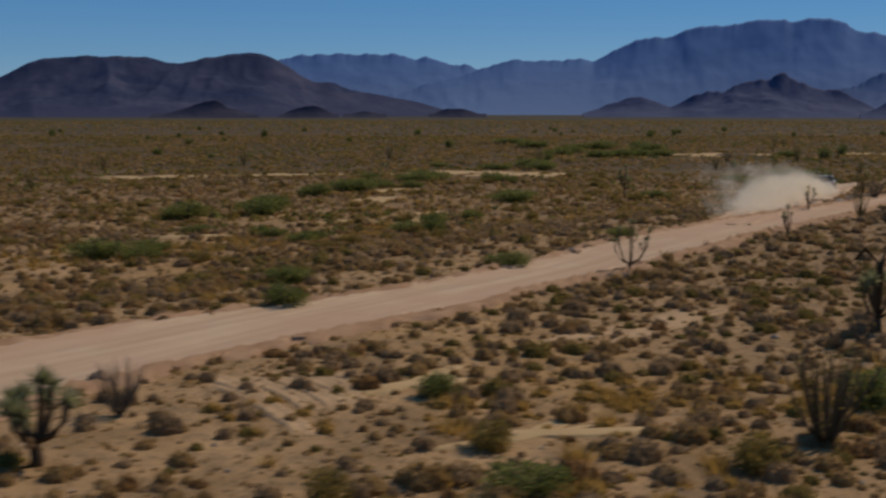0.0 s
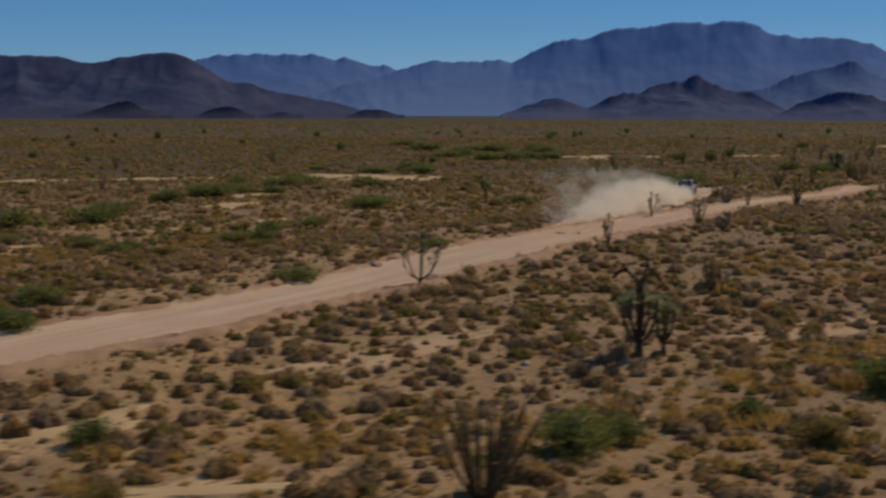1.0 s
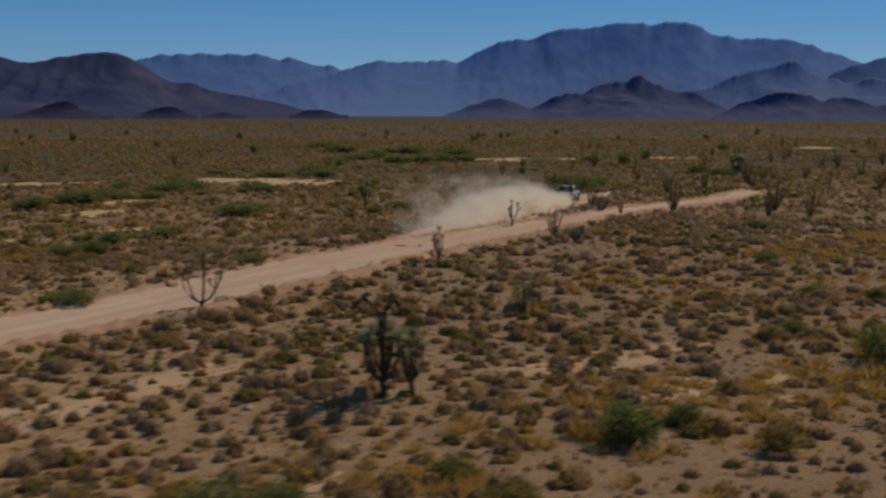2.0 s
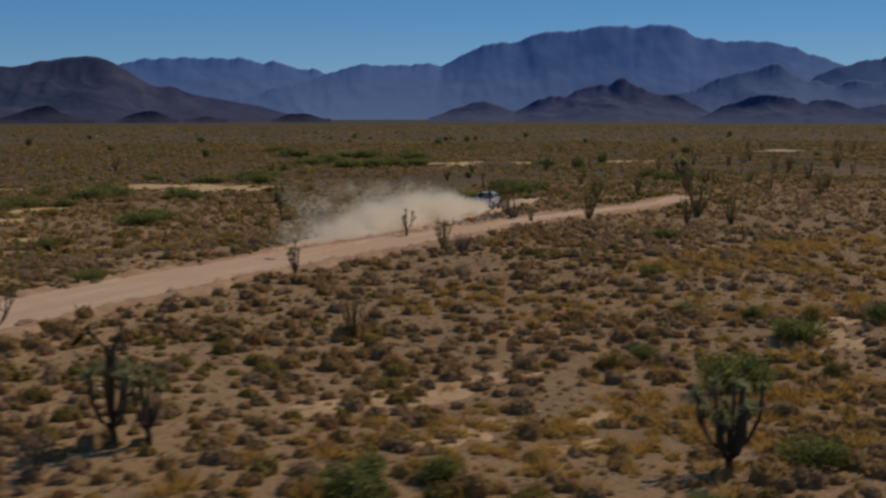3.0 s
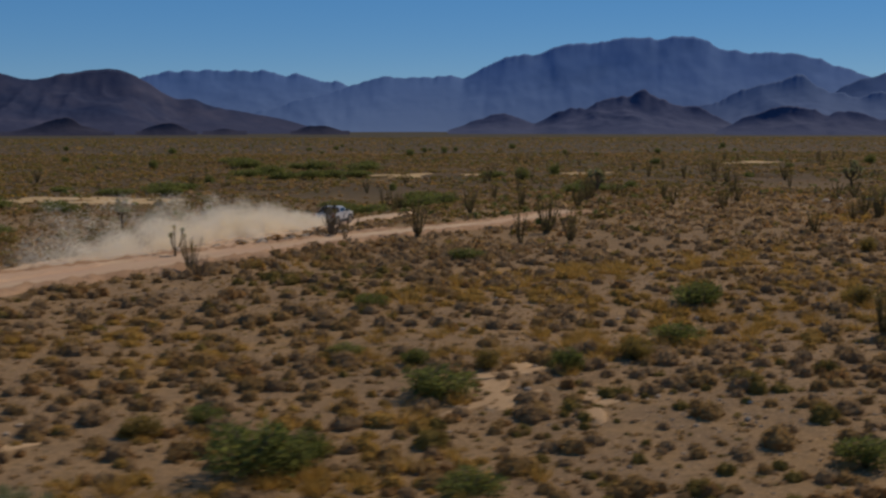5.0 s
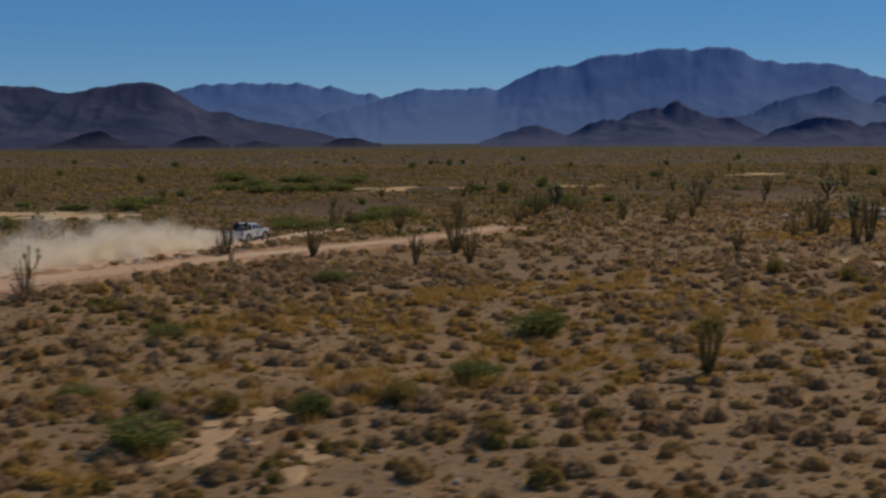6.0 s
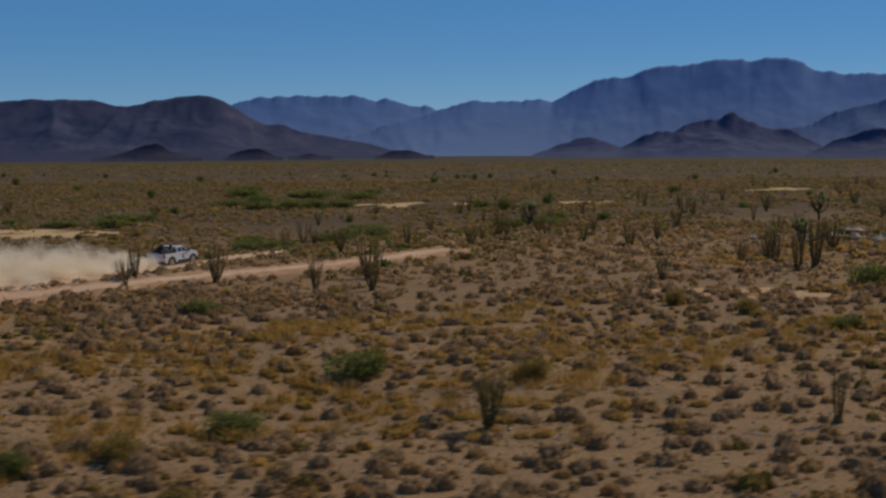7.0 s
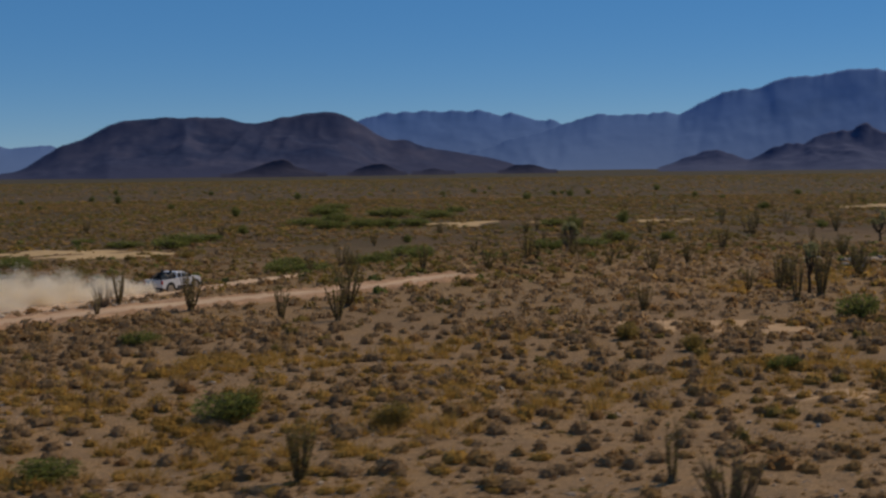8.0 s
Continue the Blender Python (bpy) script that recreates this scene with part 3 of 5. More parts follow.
def plant_zone(r, x, y, y0, blades, size, wmin, wmax, out, singles):
    """Share the places out among the kinds and collect their blades; the largest near ones become things of their own."""
    p1, p2, p3 = patch_noise(x, y, 14, 3), patch_noise(x, y, 22, 4), patch_noise(x, y, 6, 8)
    q = r.uniform(0, 1, len(x))
    kind = np.where(q < 0.40, 0, np.where(q < 0.78, 1, np.where(q < 0.86, 2, 4)))
    kind = np.where((kind == 4) & (x > 30) & (r.uniform(0, 1, len(x)) < 0.65), 1, kind)
    kind = np.where((p1 + 0.5 * p3 > 1.2) & (r.uniform(0, 1, len(x)) < 0.3), 3, kind)
    kind = np.where(r.uniform(0, 1, len(x)) < 0.30 * grass_share(x, y), 3, kind)
    kind = np.where((p2 > 1.0) & (r.uniform(0, 1, len(x)) < 0.4), 4, kind)
    u = r.uniform(0, 1, len(x))
    flat = (x > 48) & (y > 74) & (y < 150)
    kind = np.where(flat & (u < 0.45) & (kind != 3), 1, kind)
    if y0 >= 110:
        kind = np.where((kind == 0) & (x > 40) & (y < 200) & (u < 0.5), 1, kind)
        p4 = patch_noise(x, y * 0.5, 30, 51)
        u = r.uniform(0, 1, len(x))
        kind = np.where(u < 0.15 + 0.16 * p4, 4, kind)
        kind = np.where((u > 0.5) & (u < 0.53 + 0.10 * p4), 5, kind)
    if y0 >= 190:
        kind = np.where((kind == 3) & (r.uniform(0, 1, len(x)) < 0.8), np.where(u < 0.5, 0, 4), kind)
        kind = np.where((kind == 1) & (r.uniform(0, 1, len(x)) < 0.6), 0, kind)
        kind = np.where((kind == 0) & (r.uniform(0, 1, len(x)) < 0.45), 4, kind)
        kind = np.where((kind == 2) & (r.uniform(0, 1, len(x)) < 0.6), np.where(u < 0.5, 0, 4), kind)
    kind = np.where(r.uniform(0, 1, len(x)) < 0.19 * gold_share(x, y), 3, kind)
    z = land(x, y)
    w = wmin + (wmax - wmin) * r.beta(1.25, 3.6, len(x))
    turn = r.uniform(0, 6.283, len(x))
    h = np.minimum(w, 0.5 + 0.5 * w) * r.uniform(0.85, 1.35, len(x)) * (1.0 if y0 < 190 else 0.75)
    single = np.zeros(len(x), bool)
    if singles:
        near = np.where(y < 92, w * (kind != 3), 0)
        single[np.argsort(-near)[:singles]] = True
        for k in (0, 1, 2, 4):
            meshes = [tri_mesh(ONE[k][0], dome(r, 210, 0.082, 5), [KIND[k][1]]) for _ in range(5)]
            for i in np.where(single & (kind == k))[0]:
                ob = new(ONE[k][0], meshes[int(r.integers(0, 5))])
                ob.matrix_basis = Matrix.LocRotScale((x[i], y[i], z[i] - 0.02), Euler((0, 0, turn[i])), (w[i] * 1.1, w[i] * 1.1, h[i] * 1.1))
                tagged(ob, ONE[k][1], "shrub", group="low desert shrubs")
    for k in range(6):
        shapes = [tuft(r, blades, 0.62) if k == 3 and blades > 30 and j % 2 else dome(r, blades, size) for j in range(7)]
        pick = r.integers(0, 7, len(x))
        for s in range(7):
            m = np.where((kind == k) & (pick == s) & ~single)[0]
            if not len(m):
                continue
            T = shapes[s]
            c, sn = np.cos(turn[m])[:, None, None], np.sin(turn[m])[:, None, None]
            ww = w[m][:, None, None]
            gx = (T[None, :, :, 0] * c - T[None, :, :, 1] * sn) * ww + x[m][:, None, None]
            gy = (T[None, :, :, 0] * sn + T[None, :, :, 1] * c) * ww + y[m][:, None, None]
            gz = T[None, :, :, 2] * h[m][:, None, None] + z[m][:, None, None] - 0.02
            out[k].append(np.stack([gx, gy, gz], -1).reshape(-1, 3, 3))


ONE = {0: ("bursage_bush", "rounded brown bursage bush on bare tan soil"), 1: ("grey_bush", "rounded leafless grey desert bush on tan soil"),
       2: ("buckwheat_bush", "rust-brown dried buckwheat bush on tan soil"), 4: ("olive_bush", "olive-green low desert bush on tan soil")}
stuff = [[] for _ in KIND]
r = np.random.default_rng(11)
# places, extent, blades, blade size, widths, how many stand as single things
zones = [(9200, -30, 95, 22, 80, 62, 0.115, 0.30, 1.65, 280), (8600, -45, 125, 74, 125, 36, 0.15, 0.38, 1.9, 0), (15500, -75, 165, 115, 210, 17, 0.28, 0.4, 2.2, 0),
         (42000, -170, 300, 200, 470, 10, 0.36, 0.6, 2.6, 0), (34000, -600, 900, 440, 1500, 5, 0.5, 1.2, 3.2, 0)]
for i, (count, x0, x1, y0, y1, blades, size, wmin, wmax, singles) in enumerate(zones):
    def keep(x, y):
        bare = patch_noise(x, y, 9, 21) > -0.75
        edge = np.ones(x.shape, bool) if i == 0 else (y > y0 + 8) | (r.uniform(0, 1, len(x)) < 0.5)
        lim = np.ones(x.shape, bool) if i == 4 else in_view(x, y)
        thin = (x > 6) | (y > 54) | (r.uniform(0, 1, len(x)) < 0.85)
        thin &= ~((x > 54 + 0.5 * (y - 60)) & (y < 92)) | (r.uniform(0, 1, len(x)) < 0.74)
        thin &= ~((x > 50 + 0.2 * (y - 90)) & (y > 74) & (y < 150)) | (r.uniform(0, 1, len(x)) < 0.82)
        if i >= 3:
            thin &= patch_noise(x, y * 0.45, 45, 31) + 0.6 * patch_noise(x, y * 0.5, 16, 33) > r.normal(-1.5, 0.6, len(x))
        return lim & thin & off_road(x, y) & (~on_sand(x, y) | (r.uniform(0, 1, len(x)) < 0.12)) & edge & (bare | (r.uniform(0, 1, len(x)) < 0.45))
    x, y = scatter(r, count, x0, x1, y0, y1, keep)
    plant_zone(r, x, y, y0, blades, size, wmin, wmax, stuff, singles)
# the plain goes on under and behind the flight
x, y = scatter(r, 6500, -80, 170, -60, 75, lambda x, y: ~in_view(x, y))
plant_zone(r, x, y, 0, 14, 0.3, 0.4, 1.7, stuff, 0)
# seedlings, litter and stubble between the shrubs
for k, count, mat_i in ((0, 12000, 0), (1, 2600, 3), (2, 4500, 4), (3, 6000, 1)):
    x, y = scatter(r, count, -25, 105, 24, 105, lambda x, y: in_view(x, y) & off_road(x, y))
    w = r.uniform(0.14, 0.38, len(x))
    a = r.uniform(0, 6.283, len(x))
    for j in range(5):
        T = tuft(r, 9, 0.5) if mat_i == 3 else dome(r, 12, 0.32, 2)
        m = np.arange(len(x)) % 5 == j
        R = np.stack([np.cos(a[m]), np.sin(a[m])], 1)
        V = np.empty((m.sum(), *T.shape))
        V[..., 0] = (T[None, ..., 0] * R[:, 0, None, None] - T[None, ..., 1] * R[:, 1, None, None]) * w[m][:, None, None] + x[m][:, None, None]
        V[..., 1] = (T[None, ..., 0] * R[:, 1, None, None] + T[None, ..., 1] * R[:, 0, None, None]) * w[m][:, None, None] + y[m][:, None, None]
        V[..., 2] = T[None, ..., 2] * w[m][:, None, None] * 0.8 + land(x[m], y[m])[:, None, None] - 0.01
        stuff[mat_i].append(V.reshape(-1, 3, 3))
for a, b in GOLD:
    if b < 110:
        x, y = a + r.normal(0, 3.4, 46), b + r.normal(0, 2.6, 46)
        k = off_road(x, y)
        x, y = x[k], y[k]
        T = np.concatenate([dome(r, 40, 0.15), tuft(r, 40, 0.6)])
        w = r.uniform(0.35, 0.95, len(x))[:, None, None]
        V = T[None] * w[..., None] * np.array([1.1, 1.1, 0.9]) + np.stack([x, y, land(x, y) - 0.02], 1)[:, None, None, :]
        stuff[3].append(V.reshape(-1, 3, 3))
# thicker grass along the shallow drainages
for b in GRASS_BANDS:
    C = spline(b, [0] * len(b), 0.5)
    x, y = C[:, 0] + r.normal(0, 2.4, len(C)), C[:, 1] + r.normal(0, 2.4, len(C))
    k = off_road(x, y)
    x, y = x[k], y[k]
    T = tuft(r, 62, 0.6)
    w = r.uniform(0.5, 1.2, len(x))[:, None, None]
    V = T[None] * w[..., None] + np.stack([x, y, land(x, y) - 0.02], 1)[:, None, None, :]
    stuff[3].append(V.reshape(-1, 3, 3))
for (name, mat), parts in zip(KIND, stuff):
    T = np.concatenate(parts)
    tagged(new(name, tri_mesh(name, T, [mat])), LABELS[name], "shrubs", kind="stuff")


# ---- sand and stones ----
for i, (x, y, a, b, turn) in enumerate(SANDS):
    sand_patch(x, y, a, b, turn, 40 + i)
M_PALE = mat_dirt("pale_soil", (0.330, 0.215, 0.122), (0.430, 0.286, 0.166))
for i, (x, y, a, b, turn) in enumerate([(10, 58, 6, 1.6, 0.8), (30, 64, 6, 1.6, 0.6), (92, 122, 9, 2.6, 0.3), (52.4, 75.6, 2.8, 0.8, 0.9), (51.6, 72.0, 2.0, 0.7, 0.5), (54.9, 70.6, 2.4, 0.8, 1.1), (94.0, 98.0, 2.6, 0.9, 0.3), (16.6, 44.6, 2.2, 0.8, 0.5), (31.5, 57.6, 2.6, 0.8, 1.0)]):
    sand_patch(x, y, a, b, turn, 70 + i, M_PALE)


def wheel_rut(a, b, c, seed):
    """One shallow rut that bends from a by b to c, with a lip of thrown-up soil on each side."""
    r = np.random.default_rng(seed)
    t = np.linspace(0, 1, 44)
    a, b, c = np.array(a), np.array(b), np.array(c)
    m = 2 * b - (a + c) / 2
    P = ((1 - t) ** 2)[:, None] * a + (2 * t * (1 - t))[:, None] * m + (t ** 2)[:, None] * c
    d = unit(np.gradient(P, axis=0))
    u = np.linspace(-1, 1, 9)[None, :]
    off = u * 0.5 + r.normal(0, 0.04, (44, 1))
    PX, PY = P[:, :1] - d[:, 1:] * off, P[:, 1:] + d[:, :1] * off
    end = np.minimum(1, 6 * np.minimum(t, 1 - t))[:, None]
    h = (0.07 * np.exp(-((np.abs(u) - 0.55) / 0.3) ** 2) * r.uniform(0.5, 1.2, PX.shape) + 0.03) * end - np.where(np.abs(u) > 0.99, 0.1, 0) - 0.06 * (1 - end)
    tagged(grid_object("wheel_rut", PX, PY, land(PX, PY) + h, M_PALE), "old wheel rut pressed into soft tan soil", "wheel rut", group="wheel ruts", kind="structure")


for i, (a, b, c) in enumerate([((-6.5, 47.4), (-4.3, 44.9), (-2.7, 41.5)), ((-5.8, 47.4), (-3.8, 45.6), (-2.5, 42.8)), ((-7.2, 46.7), (-5.0, 44.3), (-3.4, 41.0)), ((-7.9, 46.3), (-5.7, 43.7), (-4.2, 40.6)),
                               ((-8.6, 45.5), (-6.0, 41.7), (-4.2, 37.8)), ((-9.6, 46.9), (-7.4, 44.6), (-6.0, 41.6)), ((-4.9, 47.0), (-3.3, 45.7), (-2.2, 43.4))]):
    wheel_rut(a, b, c, 60 + i)


def stones(name, x, y, size, mat, label, seed):
    """Angular stones, each half sunk into the soil, in one mesh."""
    r = np.random.default_rng(seed)
    bm = bmesh.new()
    bmesh.ops.create_icosphere(bm, subdivisions=1, radius=1.0)
    V = np.array([v.co[:] for v in bm.verts])
    F = np.array([[v.index for v in f.verts] for f in bm.faces])
    bm.free()
    tris = []
    z = land(x, y)
    for i in range(len(x)):
        a = r.uniform(0, 6.283)
        R = np.array([[math.cos(a), -math.sin(a), 0], [math.sin(a), math.cos(a), 0], [0, 0, 1]])
        W = (V * r.uniform(0.7, 1.25, (len(V), 1)) * np.array([1.0, r.uniform(0.6, 1), r.uniform(0.45, 0.8)])) @ R.T
        tris.append((W * size[i] + np.array([x[i], y[i], z[i] + size[i] * 0.2]))[F])
    return tagged(new(name, tri_mesh(name, np.concatenate(tris), [mat])), label, "stones", kind="stuff")


r = np.random.default_rng(23)
M_STONE = mat_dirt("pale_stone", (0.287, 0.217, 0.157), (0.409, 0.322, 0.244))
M_STONE_DARK = mat_dirt("dark_stone", (0.104, 0.0783, 0.0653), (0.174, 0.131, 0.104))
x, y = scatter(r, 5200, -20, 112, 28, 112, lambda x, y: in_view(x, y) & off_road(x, y) & ((x > 52) | (r.uniform(0, 1, len(x)) < 0.35)))
stones("pale_pebbles", x, y, r.gamma(2.0, 0.022, len(x)) + 0.03, M_STONE, "pale pebbles strewn over the desert soil", 1)
x, y = scatter(r, 6000, 50, 112, 40, 84, lambda x, y: in_view(x, y) & (x > 52 + 0.5 * (y - 60)))
stones("gravel", x, y, r.gamma(2.0, 0.013, len(x)) + 0.02, M_STONE, "fine pale gravel over bare desert soil", 8)
x, y = scatter(r, 1300, -20, 110, 28, 105, lambda x, y: in_view(x, y) & off_road(x, y))
stones("dark_pebbles", x, y, r.uniform(0.03, 0.10, len(x)), M_STONE_DARK, "dark pebbles strewn over the desert soil", 2)
C = spline([(29.9, 115.3), (36.7, 124.2), (42.4, 131.8), (48.3, 139.9)], [0] * 4, 0.22)
x, y = C[:, 0] + r.normal(0, 0.7, len(C)), C[:, 1] + r.normal(0, 0.7, len(C))
stones("berm_rocks", x, y, r.gamma(2.0, 0.075, len(x)) + 0.06, M_STONE, "broken pale rocks heaped between two dirt tracks", 3)
C = spline([(a, b) for a, b in ROAD[1:9]], [w / 2 for w in ROAD_W[1:9]], 0.5)
d = np.gradient(C[:, :2], axis=0)
d /= np.linalg.norm(d, axis=1)[:, None]
for sgn, nm in ((1, "verge_rocks"), (-1, "verge_rocks")):
    off = sgn * (C[:, 2] + np.abs(r.normal(0.1, 0.55, len(C))))
    x, y = C[:, 0] - d[:, 1] * off, C[:, 1] + d[:, 0] * off
    stones(nm, x, y, r.gamma(1.8, 0.065, len(x)) + 0.05, M_BERM, "loose rocks graded to the edge of the dirt road", 4 + sgn)
x, y = 117 + r.normal(0, 6, 90), 172 + r.normal(0, 5, 90)
stones("pale_outcrop", x, y, r.gamma(2.0, 0.18, 90) + 0.1, M_STONE, "low outcrop of pale broken boulders", 9)


# ---- single plants ----
def part(name, me, parent, label=""):
    ob = new(name, me)
    ob.parent = parent
    return tagged(ob, label)


def tube(pts, radii, sides, mat, name):
    """A tapered limb along points, closed at its tip."""
    verts, faces = [], []
    P = [Vector(p) for p in pts]
    for i, (p, q) in enumerate(zip(P, radii)):
        d = (P[min(i + 1, len(P) - 1)] - P[max(i - 1, 0)]).normalized()
        a = d.orthogonal().normalized()
        b = d.cross(a)
        for k in range(sides):
            t = 2 * math.pi * k / sides
            verts.append(p + (a * math.cos(t) + b * math.sin(t)) * q)
    for i in range(len(P) - 1):
        for k in range(sides):
            faces.append((i * sides + k, i * sides + (k + 1) % sides, (i + 1) * sides + (k + 1) % sides, (i + 1) * sides + k))
    faces.append(tuple(range((len(P) - 1) * sides, len(P) * sides)))
    faces.append(tuple(reversed(range(sides))))
    me = bpy.data.meshes.new(name)
    me.from_pydata(verts, [], faces)
    me.materials.append(mat)
    me.polygons.foreach_set("use_smooth", [True] * len(me.polygons))
    return me


def with_blades(me, tris, mat):
    """Add loose blades to a limb's mesh."""
    bm = bmesh.new()
    bm.from_mesh(me)
    for t in tris:
        f = bm.faces.new([bm.verts.new(v) for v in t])
        f.material_index = 1
    bm.to_mesh(me)
    bm.free()
    me.materials.append(mat)
    return me


def ocotillo(seed, wands, spread, leafy, mat, leaf, label, name="ocotillo", thick=1.0):
    """A vase of long wands out of one burl, of unit height."""
    r = np.random.default_rng(seed)
    top = new(name)
    tagged(top, label, "ocotillo" if name == "ocotillo" else "dead shrub", group=name + " plants")
    part("burl", tube([(0, 0, -0.05), (0, 0, 0.05), (0, 0, 0.12)], [0.10, 0.085, 0.05], 8, mat, "burl"), top)
    for i in range(wands):
        a = i * 2.4 + r.uniform(-0.4, 0.4)
        lean = spread * math.sqrt(r.uniform(0.05, 1.0))
        h = r.uniform(0.66, 1.0)
        pts = []
        for k in range(6):
            t = k / 5
            out = 0.04 + lean * (t ** 0.8) * (1 + 0.12 * math.sin(3 * t + i))
            pts.append((out * math.cos(a + 0.12 * t), out * math.sin(a + 0.12 * t), h * t + 0.02 + r.normal(0, 0.006)))
        me = tube(pts, [thick * q for q in (0.013, 0.0125, 0.011, 0.010, 0.008, 0.004)], 5, mat, "wand")
        if leafy:
            k = int(leafy)
            t = r.uniform(0.08, 1.0, k) ** 1.2
            P = np.stack([np.interp(t, np.linspace(0, 1, 6), [p[j] for p in pts]) for j in range(3)], 1)
            n = unit(r.normal(0, 1, (k, 3)))
            me = with_blades(me, flakes(r, P + n * 0.012, n, 0.036, 0.3, 0.5, 0.7).tolist(), leaf)
        part("wand", me, top)
    return top


def yucca_tuft(r, at, way, size, k=70):
    n = unit(r.normal(0, 1, (k, 3)) + np.array(way) * 1.0)
    p = np.array(at) + n * size * 0.12
    t = unit(np.cross(n, r.normal(0, 1, (k, 3)))) * size * 0.075
    tip = p + n * size * r.uniform(0.75, 1.1, (k, 1))
    return tri_mesh("tuft", np.stack([p - t, p + t, tip], 1), [M_SPIKE])


def joshua(seed, trunk, arms, reach, size, thick, label, name="joshua_tree", bare=0, low=0.62, high=1.0):
    """A trunk of unit-high tree, arms that bend upward, a tuft of stiff leaves on each end."""
    r = np.random.default_rng(seed)
    top = new(name)
    tagged(top, label, "joshua tree")
    part("trunk", tube([(0, 0, -0.06), (0.01, 0, trunk * 0.35), (-0.01, 0.01, trunk * 0.8), (0, 0, trunk)], [thick * 1.25, thick, thick * 0.9, thick * 0.75], 9, M_BARK, "trunk"), top)
    for i in range(arms):
        a = i * 2.399 + r.uniform(-0.5, 0.5)
        z0 = trunk * r.uniform(0.62, 0.98)
        out = reach * r.uniform(0.35, 1.0)
        z1 = r.uniform(low, high) - size * 0.4 if i else high - size * 0.4
        if i == 0:
            out *= 0.25
        c, sn = math.cos(a), math.sin(a)
        pts = [(0, 0, z0), (out * 0.55 * c, out * 0.55 * sn, z0 + (z1 - z0) * 0.2), (out * 0.92 * c, out * 0.92 * sn, z0 + (z1 - z0) * 0.55), (out * c, out * sn, z1)]
        if i < bare:
            w = 0.10 + 0.12 * r.uniform()
            pts = [(0, 0, z0), (0.03 * c, 0.03 * sn, 0.80), (w * c, w * sn, 0.96 + 0.03 * math.cos(i)), (w * 1.6 * c, w * 1.6 * sn, 0.84)]
        arm = part("arm", tube(pts, [thick * 0.62, thick * 0.55, thick * 0.5, thick * 0.45], 7, M_BARK, "arm"), top)
        if i >= bare:
            t = part("tuft", yucca_tuft(r, pts[-1], (0.5 * c, 0.5 * sn, 0.8), size * r.uniform(0.85, 1.2)), arm, "stiff green pointed leaves")
        if r.uniform() < 0.5 and i >= bare:
            b = r.uniform(0, 6.28)
            q = Vector(pts[2])
            e = (q.x + 0.12 * math.cos(b), q.y + 0.12 * math.sin(b), q.z + 0.13)
            twig = part("arm", tube([q, (q.x + 0.08 * math.cos(b), q.y + 0.08 * math.sin(b), q.z + 0.04), e], [thick * 0.42, thick * 0.4, thick * 0.36], 6, M_BARK, "arm"), top)
            part("tuft", yucca_tuft(r, e, (0, 0, 0.8), size * 0.85), twig, "stiff green pointed leaves")
    return top


def creosote(seed, label, leaf, name="creosote_bush"):
    """A green bush of unit width and height: bare stems below, ragged leafy sprays above."""
    r = np.random.default_rng(seed)
    top = new(name)
    tagged(top, label, "bush", group=name.replace("_", " ") + "es")
    ends = []
    for i in range(18):
        a = i * 2.399 + r.uniform(-0.4, 0.4)
        o = 0.38 * math.sqrt(r.uniform(0.03, 1))
        e = (o * math.cos(a), o * math.sin(a), (0.86 - 1.1 * o * o / 0.15 * 0.38) * r.uniform(0.72, 1.0))
        ends.append(e)
        part("stem", tube([(0.02 * math.cos(a), 0.02 * math.sin(a), -0.02), (e[0] * 0.45, e[1] * 0.45, e[2] * 0.55), e], [0.016, 0.012, 0.006], 5, M_STEM, "stem"), top)
    E = np.array(ends)
    k = 1700
    w = r.integers(0, len(E), k)
    n = unit(r.normal(0, 1, (k, 3)) + np.array([0, 0, 0.3]))
    rad = r.uniform(0.11, 0.21, len(E))
    down = r.uniform(0.05, 1.0, (k, 1)) ** 0.7
    p = E[w] * np.concatenate([down ** 0.15, down ** 0.15, down], 1) + n * (rad[w] * r.uniform(0.2, 1.0, k) ** 0.5)[:, None]
    low = p[:, 2] < 0.05
    p[low, 2] = 0.05 + r.uniform(0, 0.12, low.sum())
    part("foliage", tri_mesh("foliage", flakes(r, p, n, 0.055, 0.6, 0.6, 0.7), [leaf]), top)
    return top


def stand(template, x, y, sx, sz, turn):
    """A copy of a plant at its place, at its width and height."""
    ob = copy_thing(template, Matrix.Translation((x, y, land1(x, y) - 0.01)) @ Euler((0, 0, turn)).to_matrix().to_4x4())
    ob.scale = (sx, sx, sz)
    return ob


def clear(*templates):
    for t in templates:
        for o in (*t.children_recursive, t):
            bpy.data.objects.remove(o)


